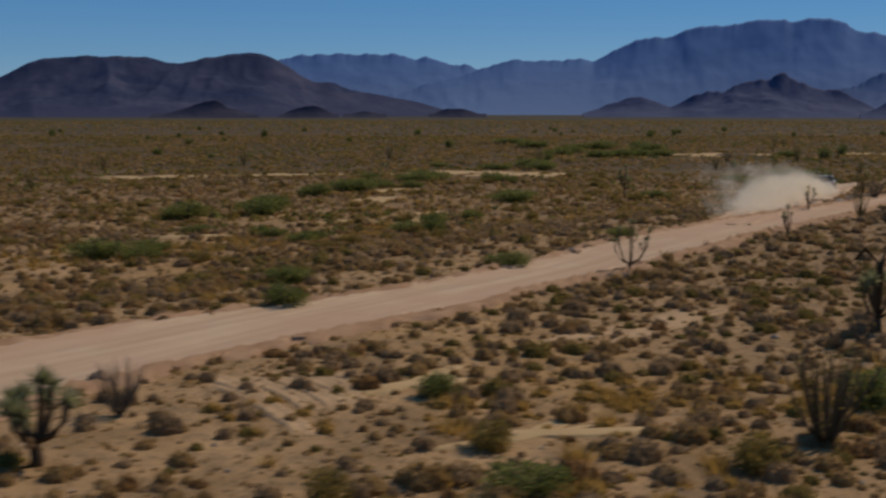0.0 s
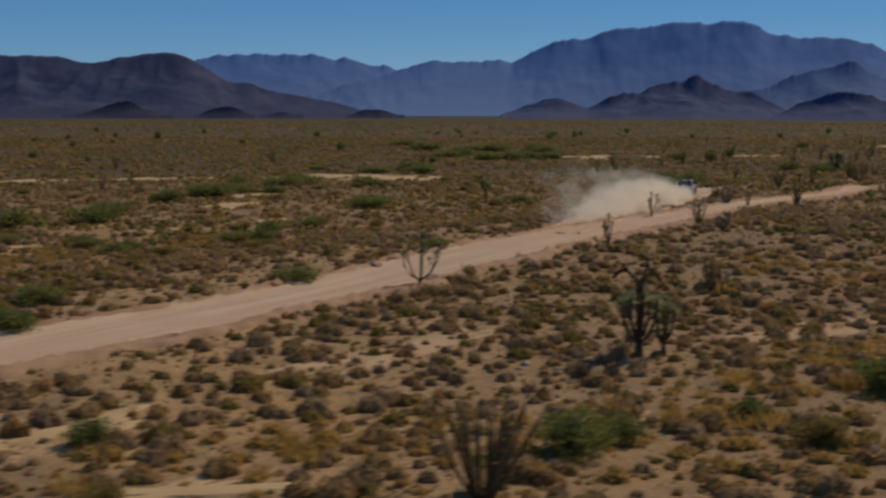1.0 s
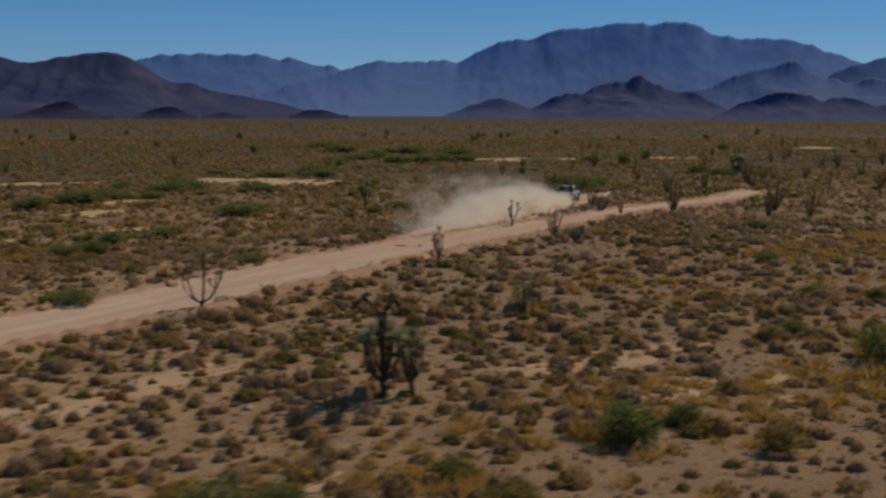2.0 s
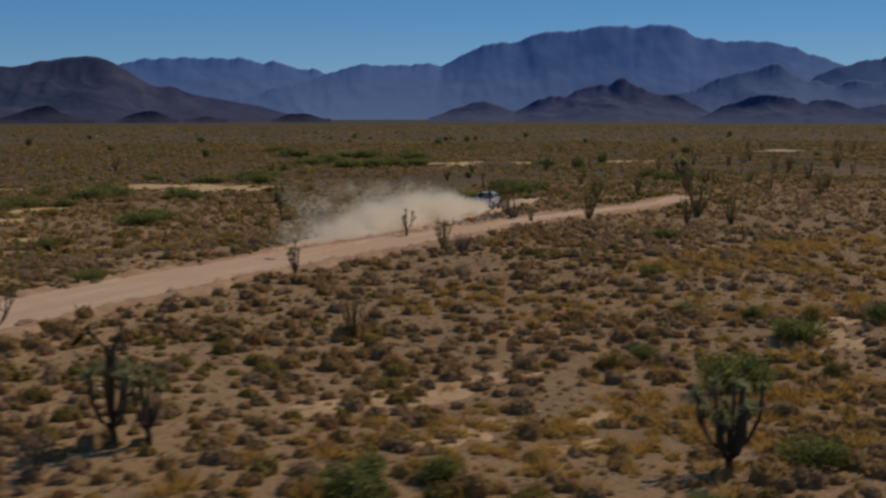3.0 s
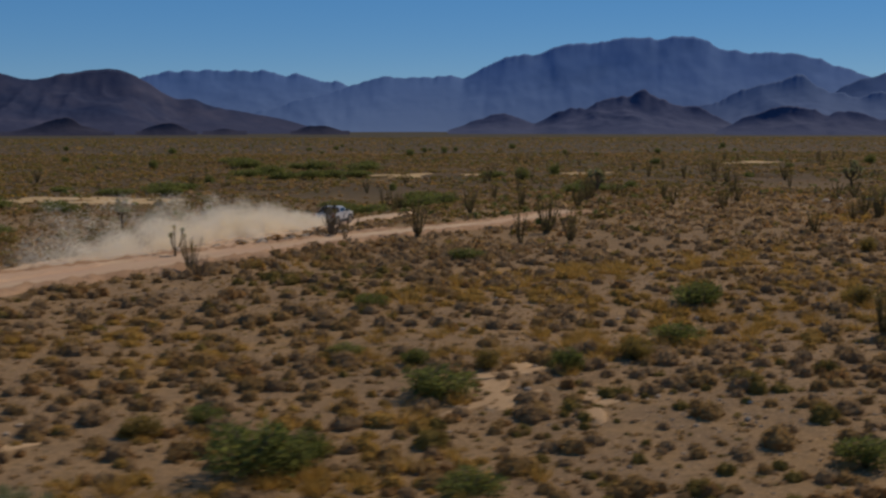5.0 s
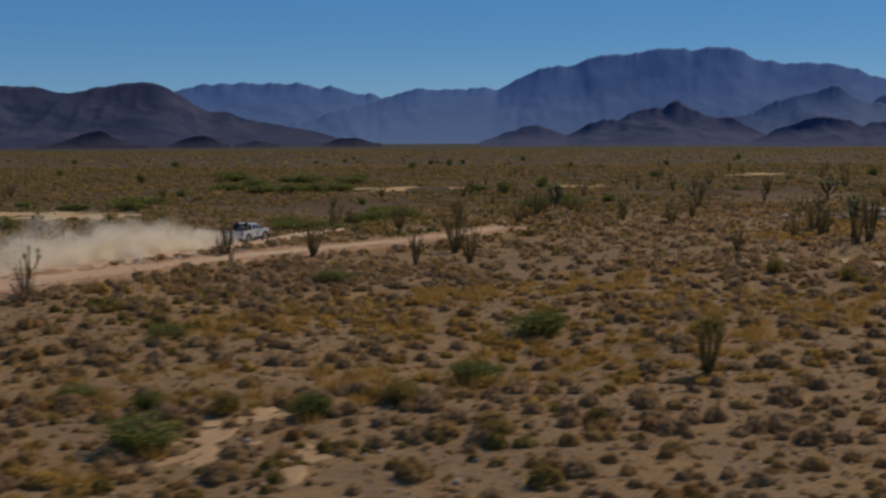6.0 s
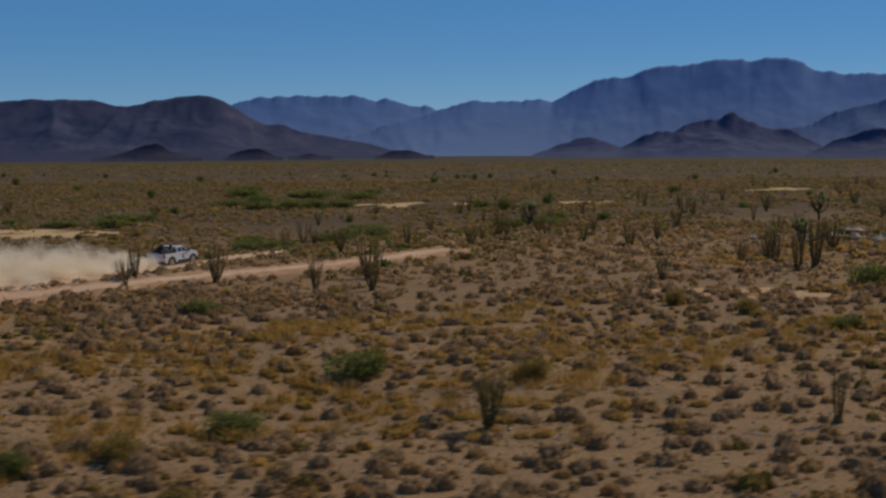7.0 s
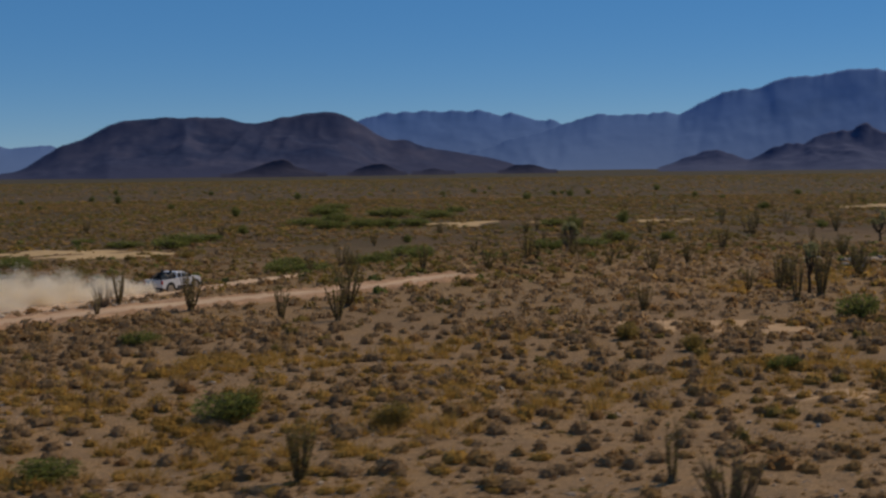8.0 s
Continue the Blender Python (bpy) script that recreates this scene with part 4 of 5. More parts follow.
r = np.random.default_rng(77)
OC = [ocotillo(s, w, sp, lf, M_WAND, M_OLEAF, "ocotillo with tall thorny dark wands and sparse leaves") for s, w, sp, lf in ((1, 16, 0.30, 40), (2, 18, 0.34, 44), (3, 13, 0.20, 40))]
for x, y, h, k in [(53.0, 132.0, 3.3, 0), (61.1, 127.2, 2.7, 2), (65.3, 127.2, 3.0, 0), (64.7, 135.2, 3.6, 1), (45.7, 136.5, 2.9, 2), (28.2, 75.2, 2.1, 0), (60.8, 160.9, 2.8, 1), (67.4, 167.1, 3.0, 2), (74.1, 168.0, 2.6, 1), (91.0, 167.0, 2.8, 1),
                   (95.4, 175.2, 2.6, 0), (87.5, 130.9, 2.2, 1), (100.0, 146.0, 3.2, 2), (101.0, 147.5, 3.2, 2), (78.0, 181.4, 3.4, 0), (46.8, 128.6, 1.6, 2), (99.6, 136.2, 3.2, 2), (102.2, 140.0, 4.3, 2), (97.4, 146.0, 2.2, 0), (102.1, 154.0, 3.0, 1),
                   (109.2, 157.0, 3.2, 1), (111.7, 167.5, 2.6, 1), (55.2, 195.8, 2.5, 0), (87.0, 173.9, 2.1, 0), (90.2, 190.1, 2.0, 1), (75.7, 173.9, 2.0, 2), (79.0, 183.0, 2.0, 0), (36.4, 108.6, 2.3, 0)]:
    stand(OC[k], x, y, h, h, r.uniform(0, 6.28))
for x, y, h in [(83.3, 188.9, 2.6), (102.2, 197.5, 3.2), (113.7, 183.2, 3.0), (70.1, 210.6, 2.6), (110.2, 224.7, 3.3), (90.1, 240.7, 2.8), (125.4, 239.4, 3.4), (137.8, 220.5, 3.0), (98.3, 263.9, 3.2), (76.1, 269.1, 3.0), (120.4, 284.9, 3.4), (52.1, 238.9, 2.6), (60.5, 266.6, 3.0),
                (20.1, 263.9, 3.0), (-12.1, 281.7, 3.2), (-40.2, 253.1, 3.0), (-64.4, 237.4, 2.8), (147.9, 262.3, 3.4), (46.2, 302.1, 3.2), (136.1, 314.2, 3.4), (160.0, 190.0, 3.0), (131.8, 169.8, 2.8), (106.7, 116.7, 2.2), (-29.9, 189.2, 2.6), (-56.8, 172.4, 2.8)]:
    stand(OC[int(r.integers(0, 3))], x, y, h * 0.95, h * 0.95, r.uniform(0, 6.28))
FAINT = [ocotillo(s, 8, sp, 26, M_WAND, M_OLEAF, "dark upright ocotillo far out on the plain") for s, sp in ((41, 0.26), (42, 0.16))]
x, y = scatter(r, 110, 20, 230, 175, 420, lambda x, y: in_view(x, y) & (x > 0.35 * y - 40) & ~on_sand(x, y))
for a, b in zip(x[:46], y[:46]):
    h = r.uniform(2.2, 3.8)
    stand(FAINT[int(r.integers(0, 2))], a, b, h * 1.1, h, r.uniform(0, 6.28))
clear(*FAINT)
LEAFY = ocotillo(31, 22, 0.30, 80, M_WAND, M_OLEAF, "ocotillo whose upright wands are thick with yellow-green leaves")
stand(LEAFY, 71.5, 82.3, 2.3, 2.4, 0.3)
THIN = ocotillo(33, 8, 0.12, 40, M_WAND, M_OLEAF, "narrow ocotillo of a few dark upright wands")
stand(THIN, 84.9, 82.2, 2.3, 2.4, 1.1)
BIG = ocotillo(9, 30, 0.46, 18, M_WAND, M_OLEAF, "large wide ocotillo with many thin bare wands", thick=1.4)
stand(BIG, 11.3, 36.1, 3.0, 3.0, 0.4)
stand(BIG, 86.2, 77.0, 2.6, 2.3, 2.0)
DEAD = ocotillo(15, 34, 0.55, 0, M_STEM, None, "dead grey shrub of thin bare twigs", "dead_shrub")
for x, y, h in [(17.9, 52.6, 1.5), (16.7, 52.1, 1.1), (-10.6, 40.2, 1.9), (37.3, 104.6, 1.6), (82.8, 199.5, 2.6), (29.1, 76.3, 1.3), (45.8, 132.6, 2.1), (70.0, 79.5, 0.8)]:
    stand(DEAD, x, y, h * 0.9, h, r.uniform(0, 6.28))
clear(BIG, DEAD, LEAFY, THIN, *OC)

for (x, y, h, turn), args in [((19.7, 55.9, 4.0, 0.3), (21, 0.22, 12, 0.22, 0.10, 0.034, "dark joshua tree with tufted and some bare crooked arms", "joshua_tree", 5, 0.44, 0.68)),
                              ((20.8, 56.1, 2.5, 1.0), (22, 0.28, 6, 0.20, 0.14, 0.042, "young joshua tree beside a taller one")),
                              ((38.6, 51.7, 2.9, 0.0), (23, 0.22, 17, 0.36, 0.10, 0.042, "joshua tree with many upturned arms like a candelabra")),
                              ((-11.4, 34.2, 2.6, 0.8), (24, 0.30, 8, 0.42, 0.19, 0.070, "stout joshua tree with green tufted arms")),
                              ((11.4, 75.6, 3.3, 0.5), (25, 0.20, 6, 0.36, 0.07, 0.026, "slim joshua tree with thin spreading arms at the roadside")),
                              ((25.4, 91.8, 2.5, 1.2), (26, 0.30, 4, 0.24, 0.09, 0.040, "small branching joshua tree at the road's edge")),
                              ((34.4, 117.4, 2.3, 2.2), (27, 0.30, 4, 0.26, 0.10, 0.040, "small joshua tree on the rocky berm")),
                              ((23.5, 161.9, 4.3, 0.1), (28, 0.45, 7, 0.24, 0.10, 0.030, "tall ragged joshua tree beyond the road")),
                              ((124.4, 209.0, 4.2, 0.6), (29, 0.40, 8, 0.30, 0.13, 0.040, "dark joshua tree far out on the plain")),
                              ((101.9, 143.1, 4.1, 0.6), (31, 0.50, 6, 0.18, 0.11, 0.035, "tall joshua tree standing among ocotillos")),
                              ((83.2, 200.0, 3.4, 0.9), (30, 0.36, 8, 0.34, 0.15, 0.040, "broad joshua tree far out on the plain"))]:
    ob = joshua(*args)
    ob.matrix_basis = Matrix.LocRotScale((x, y, land1(x, y)), Euler((0, 0, turn)), (h, h, h))

GREEN = [creosote(s, "green creosote bush on bare tan soil", M_GREEN) for s in (1, 2, 3, 4)]
DULL = [creosote(s, "tall olive-brown desert bush on bare tan soil", M_OLIVE, "tall_olive_bush") for s in (5, 6)]
for x, y, h, w in [(85.3, 115.3, 1.3, 1.9), (88.9, 110.8, 1.2, 1.8), (39.1, 68.0, 1.0, 1.5), (66.6, 95.0, 1.3, 2.2), (52.0, 77.0, 1.0, 1.6), (58.4, 78.0, 1.2, 2.0), (74.0, 90.5, 1.3, 2.2), (97.8, 99.5, 1.5, 2.2), (1.5, 36.5, 1.0, 1.9), (8.6, 33.6, 1.2, 2.2), (-3.0, 31.5, 1.1, 1.6), (22.4, 41.8, 1.2, 2.2), (31.5, 47.0, 1.2, 2.0)]:
    stand(DULL[int(r.integers(0, 2))], x, y, w, h, r.uniform(0, 6.28))
# broad bushes on the low ground beyond the road
x, y = scatter(r, 150, -50, 40, 72, 230, lambda x, y: in_view(x, y) & off_road(x, y) & (line_distance(x, y, ROAD) > 7) & ~on_sand(x, y))
for a, b in zip(x[:64], y[:64]):
    stand(DULL[int(r.integers(0, 2))], a, b, r.uniform(1.5, 3.4), r.uniform(0.6, 1.15), r.uniform(0, 6.28))
clear(*DULL)
ROWS_NEAR = [(-8.0, 62.6, 1.4, 2.6), (2.2, 32.0, 0.9, 2.6), (-0.2, 43.0, 1.0, 1.7), (14.6, 41.3, 1.7, 2.4), (16.2, 42.4, 1.1, 1.6), (27.0, 48.0, 1.6, 2.3), (29.7, 50.8, 1.0, 1.6), (21.1, 44.9, 0.8, 1.3), (42.9, 63.7, 2.2, 3.0),
             (44.2, 64.1, 1.3, 1.7), (49.0, 77.8, 0.8, 1.3), (46.1, 79.5, 0.8, 1.6), (41.4, 51.9, 1.3, 2.0), (49.6, 73.2, 1.4, 2.9), (44.6, 65.5, 1.2, 1.8), (61.7, 62.1, 1.1, 2.0), (65.9, 93.6, 1.5, 3.0)]
ROWS_MID = [(61.7, 83.0, 1.2, 2.8), (55.2, 76.3, 1.1, 1.8), (41.0, 69.7, 0.8, 1.4), (55.1, 113.7, 1.0, 2.9), (92.9, 104.5, 0.9, 1.9), (101.7, 125.7, 2.4, 2.8),
            (47.6, 91.4, 0.9, 1.9), (4.2, 78.5, 1.2, 3.0), (-8.9, 71.9, 1.3, 2.9), (27.7, 51.8, 0.8, 1.1), (36.3, 46.6, 0.9, 1.7), (49.4, 60.7, 1.0, 2.0)]
ROWS_WEST = [(-26.7, 129.3, 2.3, 5.0), (-19.8, 136.1, 2.4, 5.2), (-23.5, 97.0, 1.5, 3.0), (-27.2, 97.9, 2.2, 4.4), (-17.0, 166.3, 2.2, 4.5), (-13.2, 173.6, 2.4, 5.5), (-9.9, 182.3, 2.1, 5.0), (-3.3, 208.9, 2.3, 4.2),
             (7.8, 202.7, 2.3, 3.6), (-3.4, 117.3, 1.3, 3.2), (-1.0, 125.5, 1.7, 2.8), (3.0, 132.2, 1.5, 2.4), (8.5, 153.5, 2.1, 4.9), (-22.5, 114.1, 1.0, 2.6), (-12.0, 107.4, 1.2, 2.9), (-17.1, 115.0, 1.0, 2.1),
             (-19.9, 144.2, 2.1, 4.9), (-0.8, 116.3, 1.7, 2.0), (-12.2, 206.6, 1.7, 3.3), (-11.2, 109.5, 1.2, 2.7), (-24.1, 102.4, 1.4, 3.4), (-15.3, 112.3, 1.3, 2.6), (-12.4, 174.9, 1.9, 6.7), (-4.2, 201.0, 2.1, 6.5), (27.8, 164.7, 1.3, 3.6), (9.6, 161.4, 1.6, 5.0), (13.1, 92.1, 1.1, 2.3), (-4.5, 182.5, 1.5, 3.7), (9.9, 198.0, 2.0, 4.0)]
ROWS_FAR = [(32.2, 318.9, 2.8, 8.5), (43.3, 340.0, 3.0, 9.0), (53.8, 329.1, 2.9, 8.7), (18.6, 237.9, 2.0, 5.9), (47.7, 189.7, 2.0, 4.7), (56.2, 197.7, 2.1, 4.2), (58.9, 198.6, 2.5, 4.7), (56.2, 360.1, 2.2, 6.0), (42.3, 292.3, 2.6, 7.0),
            (36.1, 289.0, 2.3, 7.0), (24.6, 347.4, 2.8, 8.5), (100.1, 248.6, 2.0, 3.0), (17.7, 246.6, 2.4, 8.5), (62.8, 209.8, 2.2, 4.7), (51.6, 190.0, 1.8, 4.9), (46.5, 297.0, 2.4, 7.0), (52.3, 298.3, 2.2, 6.0), (28.2, 303.4, 2.4, 7.5), (46.3, 199.4, 1.6, 5.3), (81.3, 295.0, 2.0, 5.3), (91.3, 245.9, 2.5, 4.5), (60.2, 221.1, 1.9, 6.1), (84.9, 205.6, 1.6, 7.0), (79.9, 197.8, 2.0, 3.9),
            (20.2, 382.8, 2.2, 10.0), (38.3, 343.9, 2.0, 6.0), (41.0, 300.1, 1.5, 6.1), (19.1, 257.0, 1.5, 6.1), (10.2, 240.0, 1.5, 5.7), (-0.8, 249.8, 1.3, 4.0), (-1.7, 207.1, 2.0, 5.7)]
for rows in (ROWS_NEAR, ROWS_MID, ROWS_WEST, ROWS_FAR):
    for x, y, h, w in rows:
        stand(GREEN[int(r.integers(0, 4))], x, y, w * (1.2 if y > 95 else 1.1), h * (0.95 if y > 95 else 1.05), r.uniform(0, 6.28))
# tall dark bushes dotted over the far plain
for k in range(46):
    y = r.uniform(240, 620)
    x = r.uniform(-0.33 * y, 75 + 0.5 * y)
    w = r.uniform(1.6, 3.4)
    stand(GREEN[int(r.integers(0, 4))], x, y, w, w * r.uniform(0.7, 1.1), r.uniform(0, 6.28))
clear(*GREEN)


# ---- the pickup truck ----
M_PAINT = mat_plain("silver_paint", (0.52, 0.52, 0.54), 0.32, 0.15, 0.5, 0.04, 2.0)
M_BLACK = mat_plain("black_trim", (0.025, 0.025, 0.027), 0.55, 0.0, 0.4)
M_TYRE = mat_plain("dusty_tyre", (0.22, 0.18, 0.14), 0.9, 0.0, 0.2)
M_RIM = mat_plain("dark_alloy", (0.05, 0.05, 0.053), 0.45, 0.5)
M_GLASS = mat_plain("tinted_glass", (0.015, 0.018, 0.022), 0.16, 0.0, 0.35, 0.0)
M_RED = mat_plain("tail_lens", (0.35, 0.02, 0.02), 0.25)
M_LAMP = mat_plain("lamp_lens", (0.75, 0.76, 0.78), 0.15, 0.0, 0.6, 0.02)
M_DECAL = mat_plain("dark_decal", (0.10, 0.105, 0.13), 0.4)
HEADING = radians(-20)
truck = new("pickup_truck")
truck.matrix_basis = Matrix.Translation((46.0, 150.3, land1(46.0, 150.3) + 0.04)) @ Euler((0, 0, HEADING)).to_matrix().to_4x4() 
tagged(truck, "silver four-door pickup truck with black bed rack on dirt road", "pickup truck")


def solid(name, outline, x0, x1, mat, parent=truck, bevel=0.03, label="", top_in=0.0, z_ref=0.0):
    """A side outline (y, z) drawn out from x0 to x1, narrowed above z_ref, with rounded edges."""
    bm = bmesh.new()
    def side(x):
        vs = []
        for y, z in outline:
            k = max(0.0, z - z_ref) * top_in if top_in else 0.0
            vs.append(bm.verts.new((x - math.copysign(k, x) if abs(x) > 0.3 else x, y, z)))
        return vs
    a, b = side(x0), side(x1)
    n = len(a)
    bm.faces.new(a)
    bm.faces.new(list(reversed(b)))
    for i in range(n):
        bm.faces.new((a[i], b[i], b[(i + 1) % n], a[(i + 1) % n]))
    bmesh.ops.recalc_face_normals(bm, faces=bm.faces)
    if bevel:
        bmesh.ops.bevel(bm, geom=bm.edges[:], offset=bevel, segments=2, affect="EDGES", profile=0.6, clamp_overlap=True)
    me = bpy.data.meshes.new(name)
    bm.to_mesh(me)
    bm.free()
    me.materials.append(mat)
    return part(name, me, parent, label)


def box(name, x0, x1, y0, y1, z0, z1, mat, parent=truck, bevel=0.02, label=""):
    return solid(name, [(y0, z0), (y1, z0), (y1, z1), (y0, z1)], x0, x1, mat, parent, bevel, label)


def arch(y0, r0, n=8):
    return [(y0 + r0 * math.cos(math.pi * (1 - k / n)), 0.50 + r0 * math.sin(math.pi * (1 - k / n)) * 1.0) for k in range(n + 1)]


FA, RA = 1.93, -1.75
# lower body with wheel arches
solid("front_body", [(-0.72, 0.52), (1.36, 0.52)] + arch(FA, 0.56)[0:] + [(2.78, 0.55), (2.86, 0.95), (2.80, 1.22), (2.62, 1.34), (1.25, 1.44), (-0.72, 1.40)], -1.0, 1.0, M_PAINT, bevel=0.035)
for sx in (-1, 1):
    solid("bed_side", [(-0.75, 0.55), (-0.75, 1.42), (-2.86, 1.42), (-2.86, 0.72)] + [(y, z) for y, z in arch(RA, 0.56)], sx * 0.92, sx * 1.01, M_PAINT, bevel=0.02)
box("bed_floor", -0.92, 0.92, -2.84, -0.75, 0.72, 0.80, M_BLACK)
box("bulkhead", -0.92, 0.92, -0.83, -0.74, 0.80, 1.42, M_PAINT)
tail = box("tailgate", -0.98, 0.98, -2.93, -2.85, 0.74, 1.40, M_PAINT)
box("handle", -0.14, 0.14, -2.945, -2.925, 1.20, 1.28, M_BLACK, tail, 0.004)
for sx in (-1, 1):
    box("tail_light", sx * 0.86, sx * 1.015, -2.945, -2.80, 1.02, 1.36, M_RED)
box("rear_bumper", -0.98, 0.98, -3.02, -2.82, 0.50, 0.70, M_BLACK)
box("front_bumper", -1.02, 1.02, 2.72, 3.0, 0.50, 0.82, M_BLACK)
box("grille", -0.70, 0.70, 2.80, 2.90, 0.86, 1.20, M_BLACK)
for sx in (-1, 1):
    box("headlight", sx * 0.72, sx * 0.98, 2.72, 2.88, 1.00, 1.20, M_LAMP)
solid("hood", [(1.25, 1.42), (2.72, 1.30), (2.74, 1.34), (2.2, 1.45), (1.2, 1.50)], -0.86, 0.86, M_PAINT, bevel=0.02)
box("hood_scoop", -0.26, 0.26, 1.75, 2.35, 1.42, 1.50, M_BLACK)
# cab
cab = solid("cab", [(-0.72, 1.38), (1.38, 1.42), (0.55, 1.93), (0.25, 1.99), (-0.45, 2.0), (-0.66, 1.93)], -0.97, 0.97, M_PAINT, bevel=0.05, top_in=0.30, z_ref=1.42)
for sx in (-1, 1):
    for nm, pts in (("front_window", [(0.12, 1.47), (1.12, 1.47), (0.52, 1.84), (0.12, 1.87)]), ("rear_window", [(-0.58, 1.47), (0.02, 1.47), (0.02, 1.87), (-0.54, 1.87)])):
        bm = bmesh.new()
        vs = [bm.verts.new((sx * (0.975 - (z - 1.42) * 0.30 + 0.004), y, z)) for y, z in pts]
        f = bm.faces.new(vs)
        q = bmesh.ops.extrude_face_region(bm, geom=[f])
        for v in q["geom"]:
            if isinstance(v, bmesh.types.BMVert):
                v.co.x -= sx * 0.02
        bmesh.ops.recalc_face_normals(bm, faces=bm.faces)
        me = bpy.data.meshes.new(nm)
        bm.to_mesh(me)
        bm.free()
        me.materials.append(M_GLASS)
        part(nm, me, cab, "dark tinted glass")
    box("mirror", sx * 1.0, sx * 1.22, 1.0, 1.10, 1.42, 1.64, M_BLACK)
    box("running_board", sx * 0.86, sx * 1.06, -0.95, 1.25, 0.42, 0.50, M_BLACK)
    box("sill", sx * 0.99, sx * 1.008, -0.9, 1.3, 0.52, 0.74, M_BLACK, bevel=0.003)
    for y0 in (-0.05, 0.95):
        box("door_handle", sx * 0.995, sx * 1.03, y0 - 0.26, y0 - 0.06, 1.24, 1.29, M_BLACK, bevel=0.008)
    solid("decal", [(0.15, 0.85), (0.55, 0.80), (0.30, 1.10), (0.62, 1.34), (0.35, 1.34), (-0.02, 1.08)], sx * 1.0, sx * 1.006, M_DECAL, bevel=0.0, label="dark angular side graphic")
    for y0, nm in ((FA, "front_flare"), (RA, "rear_flare")):
        n = 9
        ring = [(y0 + 0.66 * math.cos(math.pi * k / n), 0.50 + 0.66 * math.sin(math.pi * k / n)) for k in range(n + 1)]
        inner = [(y0 + 0.54 * math.cos(math.pi * (1 - k / n)), 0.50 + 0.54 * math.sin(math.pi * (1 - k / n))) for k in range(n + 1)]
        solid(nm, ring + inner, sx * 0.96, sx * 1.10, M_BLACK, bevel=0.015, label="black wheel arch flare")
for nm, pts, inset in (("windshield", [(1.33, 1.48), (0.60, 1.90)], 0.02), ("back_glass", [(-0.712, 1.47), (-0.672, 1.86)], -0.02)):
    bm = bmesh.new()
    (ya, za), (yb, zb) = pts
    dy = 0.028 if inset > 0 else -0.020
    vs = [bm.verts.new(c) for c in ((-0.84, ya + dy, za), (0.84, ya + dy, za), (0.72, yb + dy, zb), (-0.72, yb + dy, zb))]
    f = bm.faces.new(vs)
    q = bmesh.ops.extrude_face_region(bm, geom=[f])
    for v in q["geom"]:
        if isinstance(v, bmesh.types.BMVert):
            v.co.y -= inset
    bmesh.ops.recalc_face_normals(bm, faces=bm.faces)
    me = bpy.data.meshes.new(nm)
    bm.to_mesh(me)
    bm.free()
    me.materials.append(M_GLASS)
    part(nm, me, cab, "dark tinted glass")


def lathe(name, profile, mat, parent, steps=28):
    """A round part about the x axis from (x, radius) pairs."""
    verts, faces = [], []
    for x, q in profile:
        for k in range(steps):
            t = 2 * math.pi * k / steps
            verts.append((x, q * math.cos(t), q * math.sin(t)))
    m = len(profile)
    for i in range(m - 1):
        for k in range(steps):
            faces.append((i * steps + k, i * steps + (k + 1) % steps, (i + 1) * steps + (k + 1) % steps, (i + 1) * steps + k))
    faces.append(tuple(range(steps)))
    faces.append(tuple(reversed(range((m - 1) * steps, m * steps))))
    me = bpy.data.meshes.new(name)
    me.from_pydata(verts, [], faces)
    me.materials.append(mat)
    return part(name, me, parent)


for sx in (-1, 1):
    for y0 in (FA, RA):
        wheel = new("wheel")
        wheel.parent = truck
        wheel.location = (sx * 0.93, y0, 0.45)
        lathe("tyre", [(-0.15, 0.30), (-0.155, 0.40), (-0.12, 0.445), (0.0, 0.455), (0.12, 0.445), (0.155, 0.40), (0.15, 0.30)], M_TYRE, wheel)
        lathe("rim", [(-0.14, 0.28), (sx * 0.13 if sx > 0 else -0.145, 0.285), (sx * 0.158, 0.27), (sx * 0.12, 0.20), (sx * 0.12, 0.08), (sx * 0.16, 0.06)] if sx > 0 else [(0.14, 0.28), (-0.13, 0.285), (-0.158, 0.27), (-0.12, 0.20), (-0.12, 0.08), (-0.16, 0.06)], M_RIM, wheel)
# bed rack with lamps and a spare wheel
rack = box("bed_rack", -0.80, 0.80, -0.98, -0.90, 1.88, 1.97, M_BLACK, label="black tubular bed rack")
for sx in (-1, 1):
    part("rack_tube", tube([(sx * 0.86, -2.25, 1.40), (sx * 0.84, -1.75, 1.68), (sx * 0.80, -1.25, 1.92), (sx * 0.78, -0.95, 1.93)], [0.05] * 4, 8, M_BLACK, "rack_tube"), rack)
    part("rack_tube", tube([(sx * 0.86, -0.95, 1.40), (sx * 0.80, -0.94, 1.93)], [0.05] * 2, 8, M_BLACK, "rack_tube"), rack)
    part("rack_tube", tube([(sx * 0.83, -1.6, 1.72), (sx * 0.86, -1.45, 1.40)], [0.04] * 2, 8, M_BLACK, "rack_tube"), rack)
    lathe("lamp", [(-0.10, 0.10), (0.10, 0.10)], M_BLACK, rack).location = (sx * 0.45, -0.98, 2.06)
spare = lathe("spare_wheel", [(-0.14, 0.20), (-0.15, 0.40), (-0.1, 0.445), (0.1, 0.445), (0.15, 0.40), (0.14, 0.20)], M_TYRE, truck)
spare.rotation_euler = (0, 0, radians(90))
spare.location = (0.1, -1.30, 1.38)
box("cargo_box", -0.70, 0.70, -1.16, -0.92, 0.82, 1.90, M_BLACK, bevel=0.03)
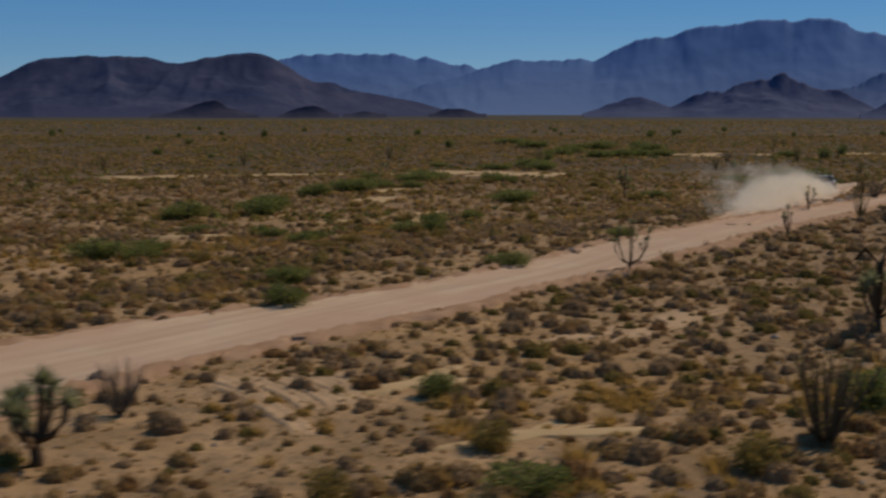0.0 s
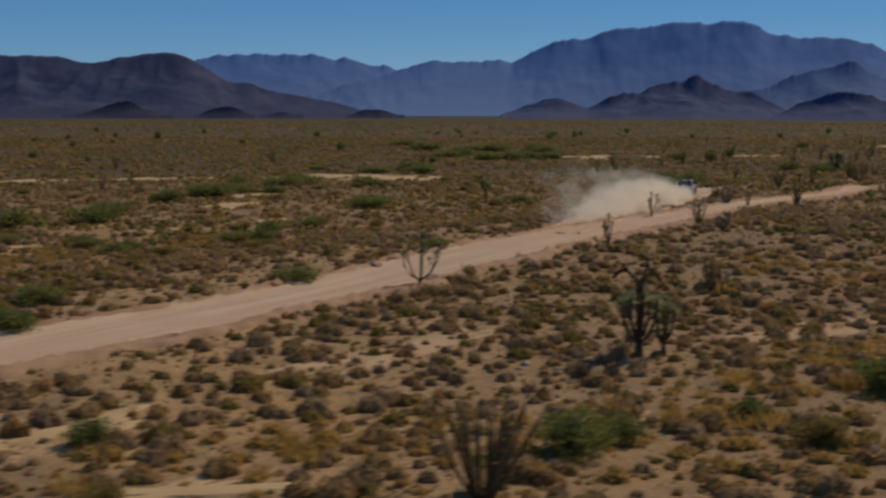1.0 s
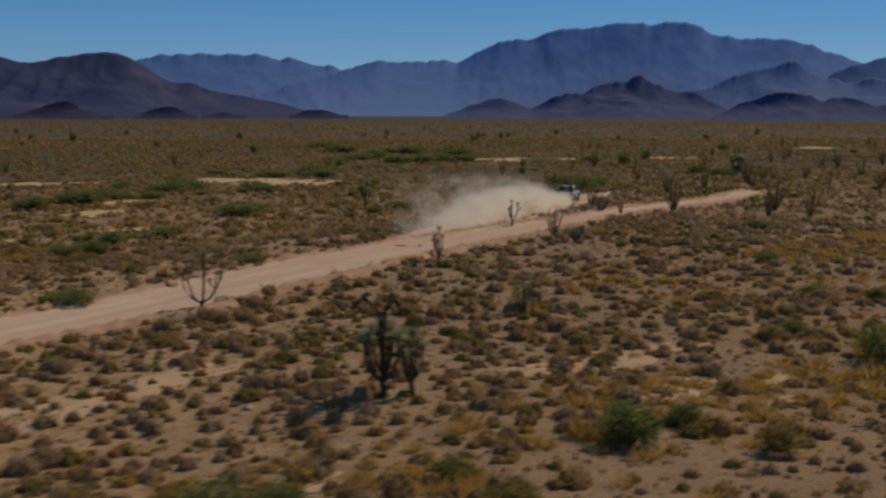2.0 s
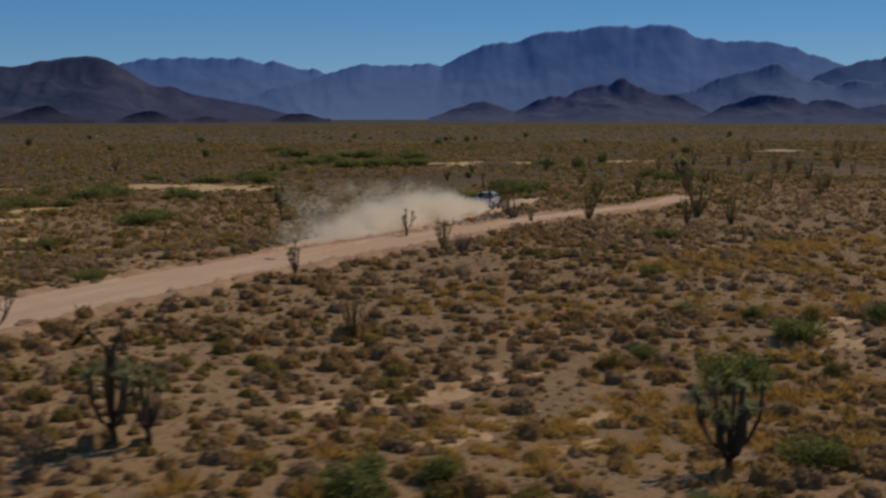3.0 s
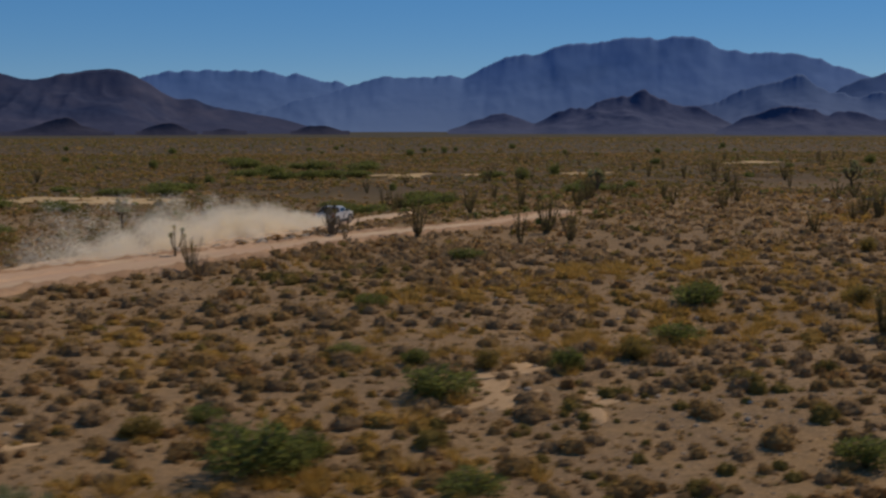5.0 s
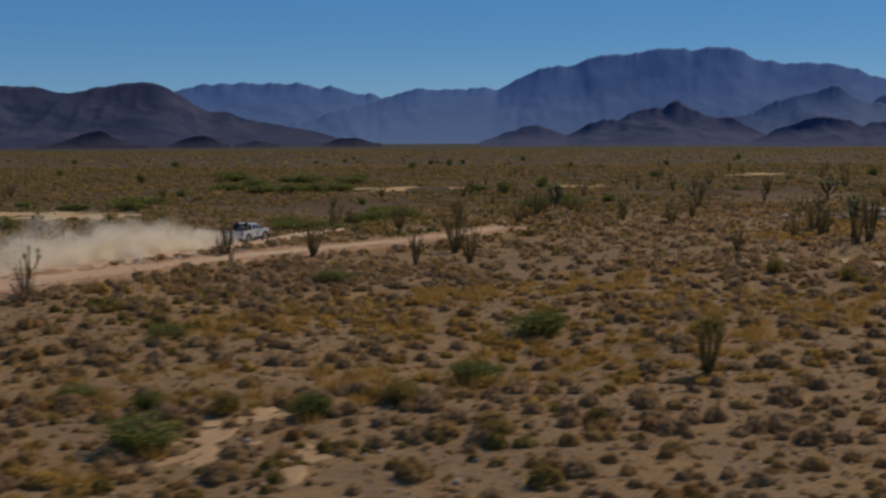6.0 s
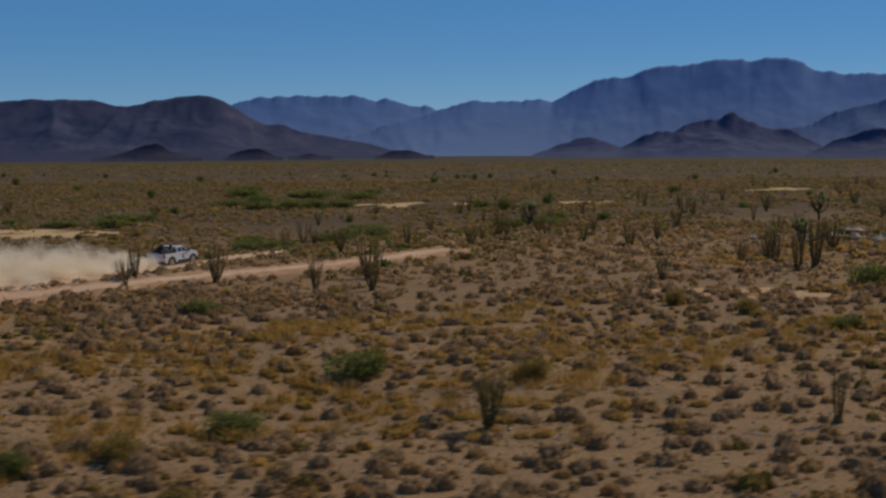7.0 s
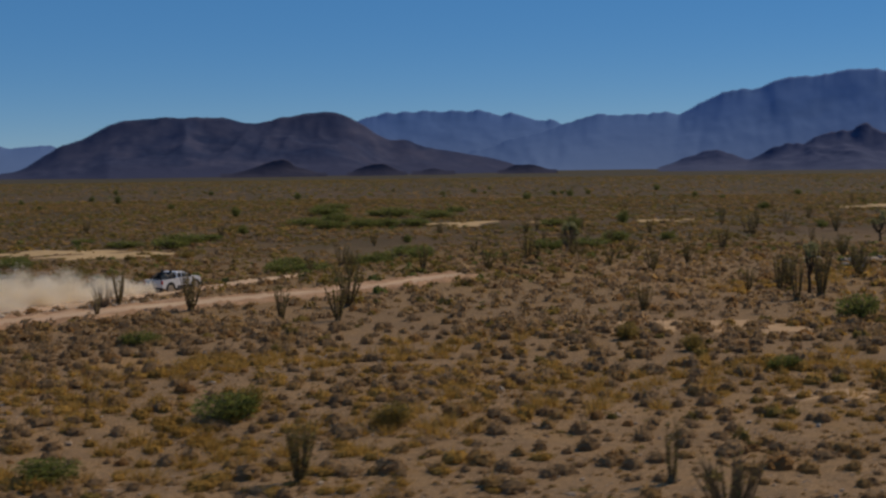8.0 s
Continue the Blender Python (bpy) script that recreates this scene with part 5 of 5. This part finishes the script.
for sx in (-1, 1):
    solid("side_screen", [(-0.96, 1.42), (-2.15, 1.42), (-1.70, 1.68), (-1.25, 1.90), (-0.96, 1.92)], sx * 0.80, sx * 0.83, M_BLACK, bevel=0.006, label="black mesh screen of the bed rack")


# ---- dust ----
def mat_dust():
    m, n, l, p = mat_new("dust", 1.0, 0.0)
    p.inputs["Base Color"].default_value = (0.94, 0.86, 0.72, 1)
    tr = n.new("ShaderNodeBsdfTranslucent")
    tr.inputs["Color"].default_value = (0.94, 0.86, 0.72, 1)
    mx = n.new("ShaderNodeMixShader")
    mx.inputs[0].default_value = 0.5
    l.new(p.outputs[0], mx.inputs[1])
    l.new(tr.outputs[0], mx.inputs[2])
    l.new(mx.outputs[0], n["Material Output"].inputs["Surface"])
    return m


r = np.random.default_rng(90)
C = spline([(45.0, 147.2), (41.0, 139.6), (34.6, 127.5), (30.0, 118.5), (26.0, 110.5)], [0] * 5, 0.4)
# billows that swell and rise behind the truck: place, radius, weight
puffs = []
for k in range(300):
    t = r.uniform() ** 1.15 * 0.98
    c = C[int(t * (len(C) - 1))]
    grow = min(1.0, 0.24 + 2.6 * t)
    fade = min(1.0, 1.8 * (1 - t))
    z = 0.1 + abs(r.normal(0, 1.5 if k % 4 else 0.25)) * grow
    puffs.append((c[0] + r.normal(0, 0.3 + 1.0 * grow) - 0.8 * z, c[1] + r.normal(0, 0.3 + 1.0 * grow), z, 0.3 + 0.85 * grow * r.uniform(0.5, 1.3), fade * math.exp(-z / 2.5)))
puffs = np.array(puffs)
N = 380000
share = puffs[:, 3] ** 2 * puffs[:, 4]
w = r.choice(len(puffs), N, p=share / share.sum())
p = puffs[w, :3] + np.clip(r.normal(0, 0.44, (N, 3)), -1.0, 1.0) * puffs[w, 3:4] * np.array([1, 1, 0.85])
p[:, 2] = np.abs(p[:, 2]) + land(p[:, 0], p[:, 1]) + 0.05
a = unit(r.normal(0, 1, (N, 3)))
b = unit(np.cross(a, r.normal(0, 1, (N, 3))))
s = r.uniform(0.015, 0.040, (N, 1))
tagged(new("dust_cloud", tri_mesh("dust_cloud", np.stack([p + a * s, p - a * s * 0.5 + b * s * 0.87, p - a * s * 0.5 - b * s * 0.87], 1), [mat_dust()])),
       "cloud of tan dust hanging over the road behind the truck", "dust", kind="stuff")
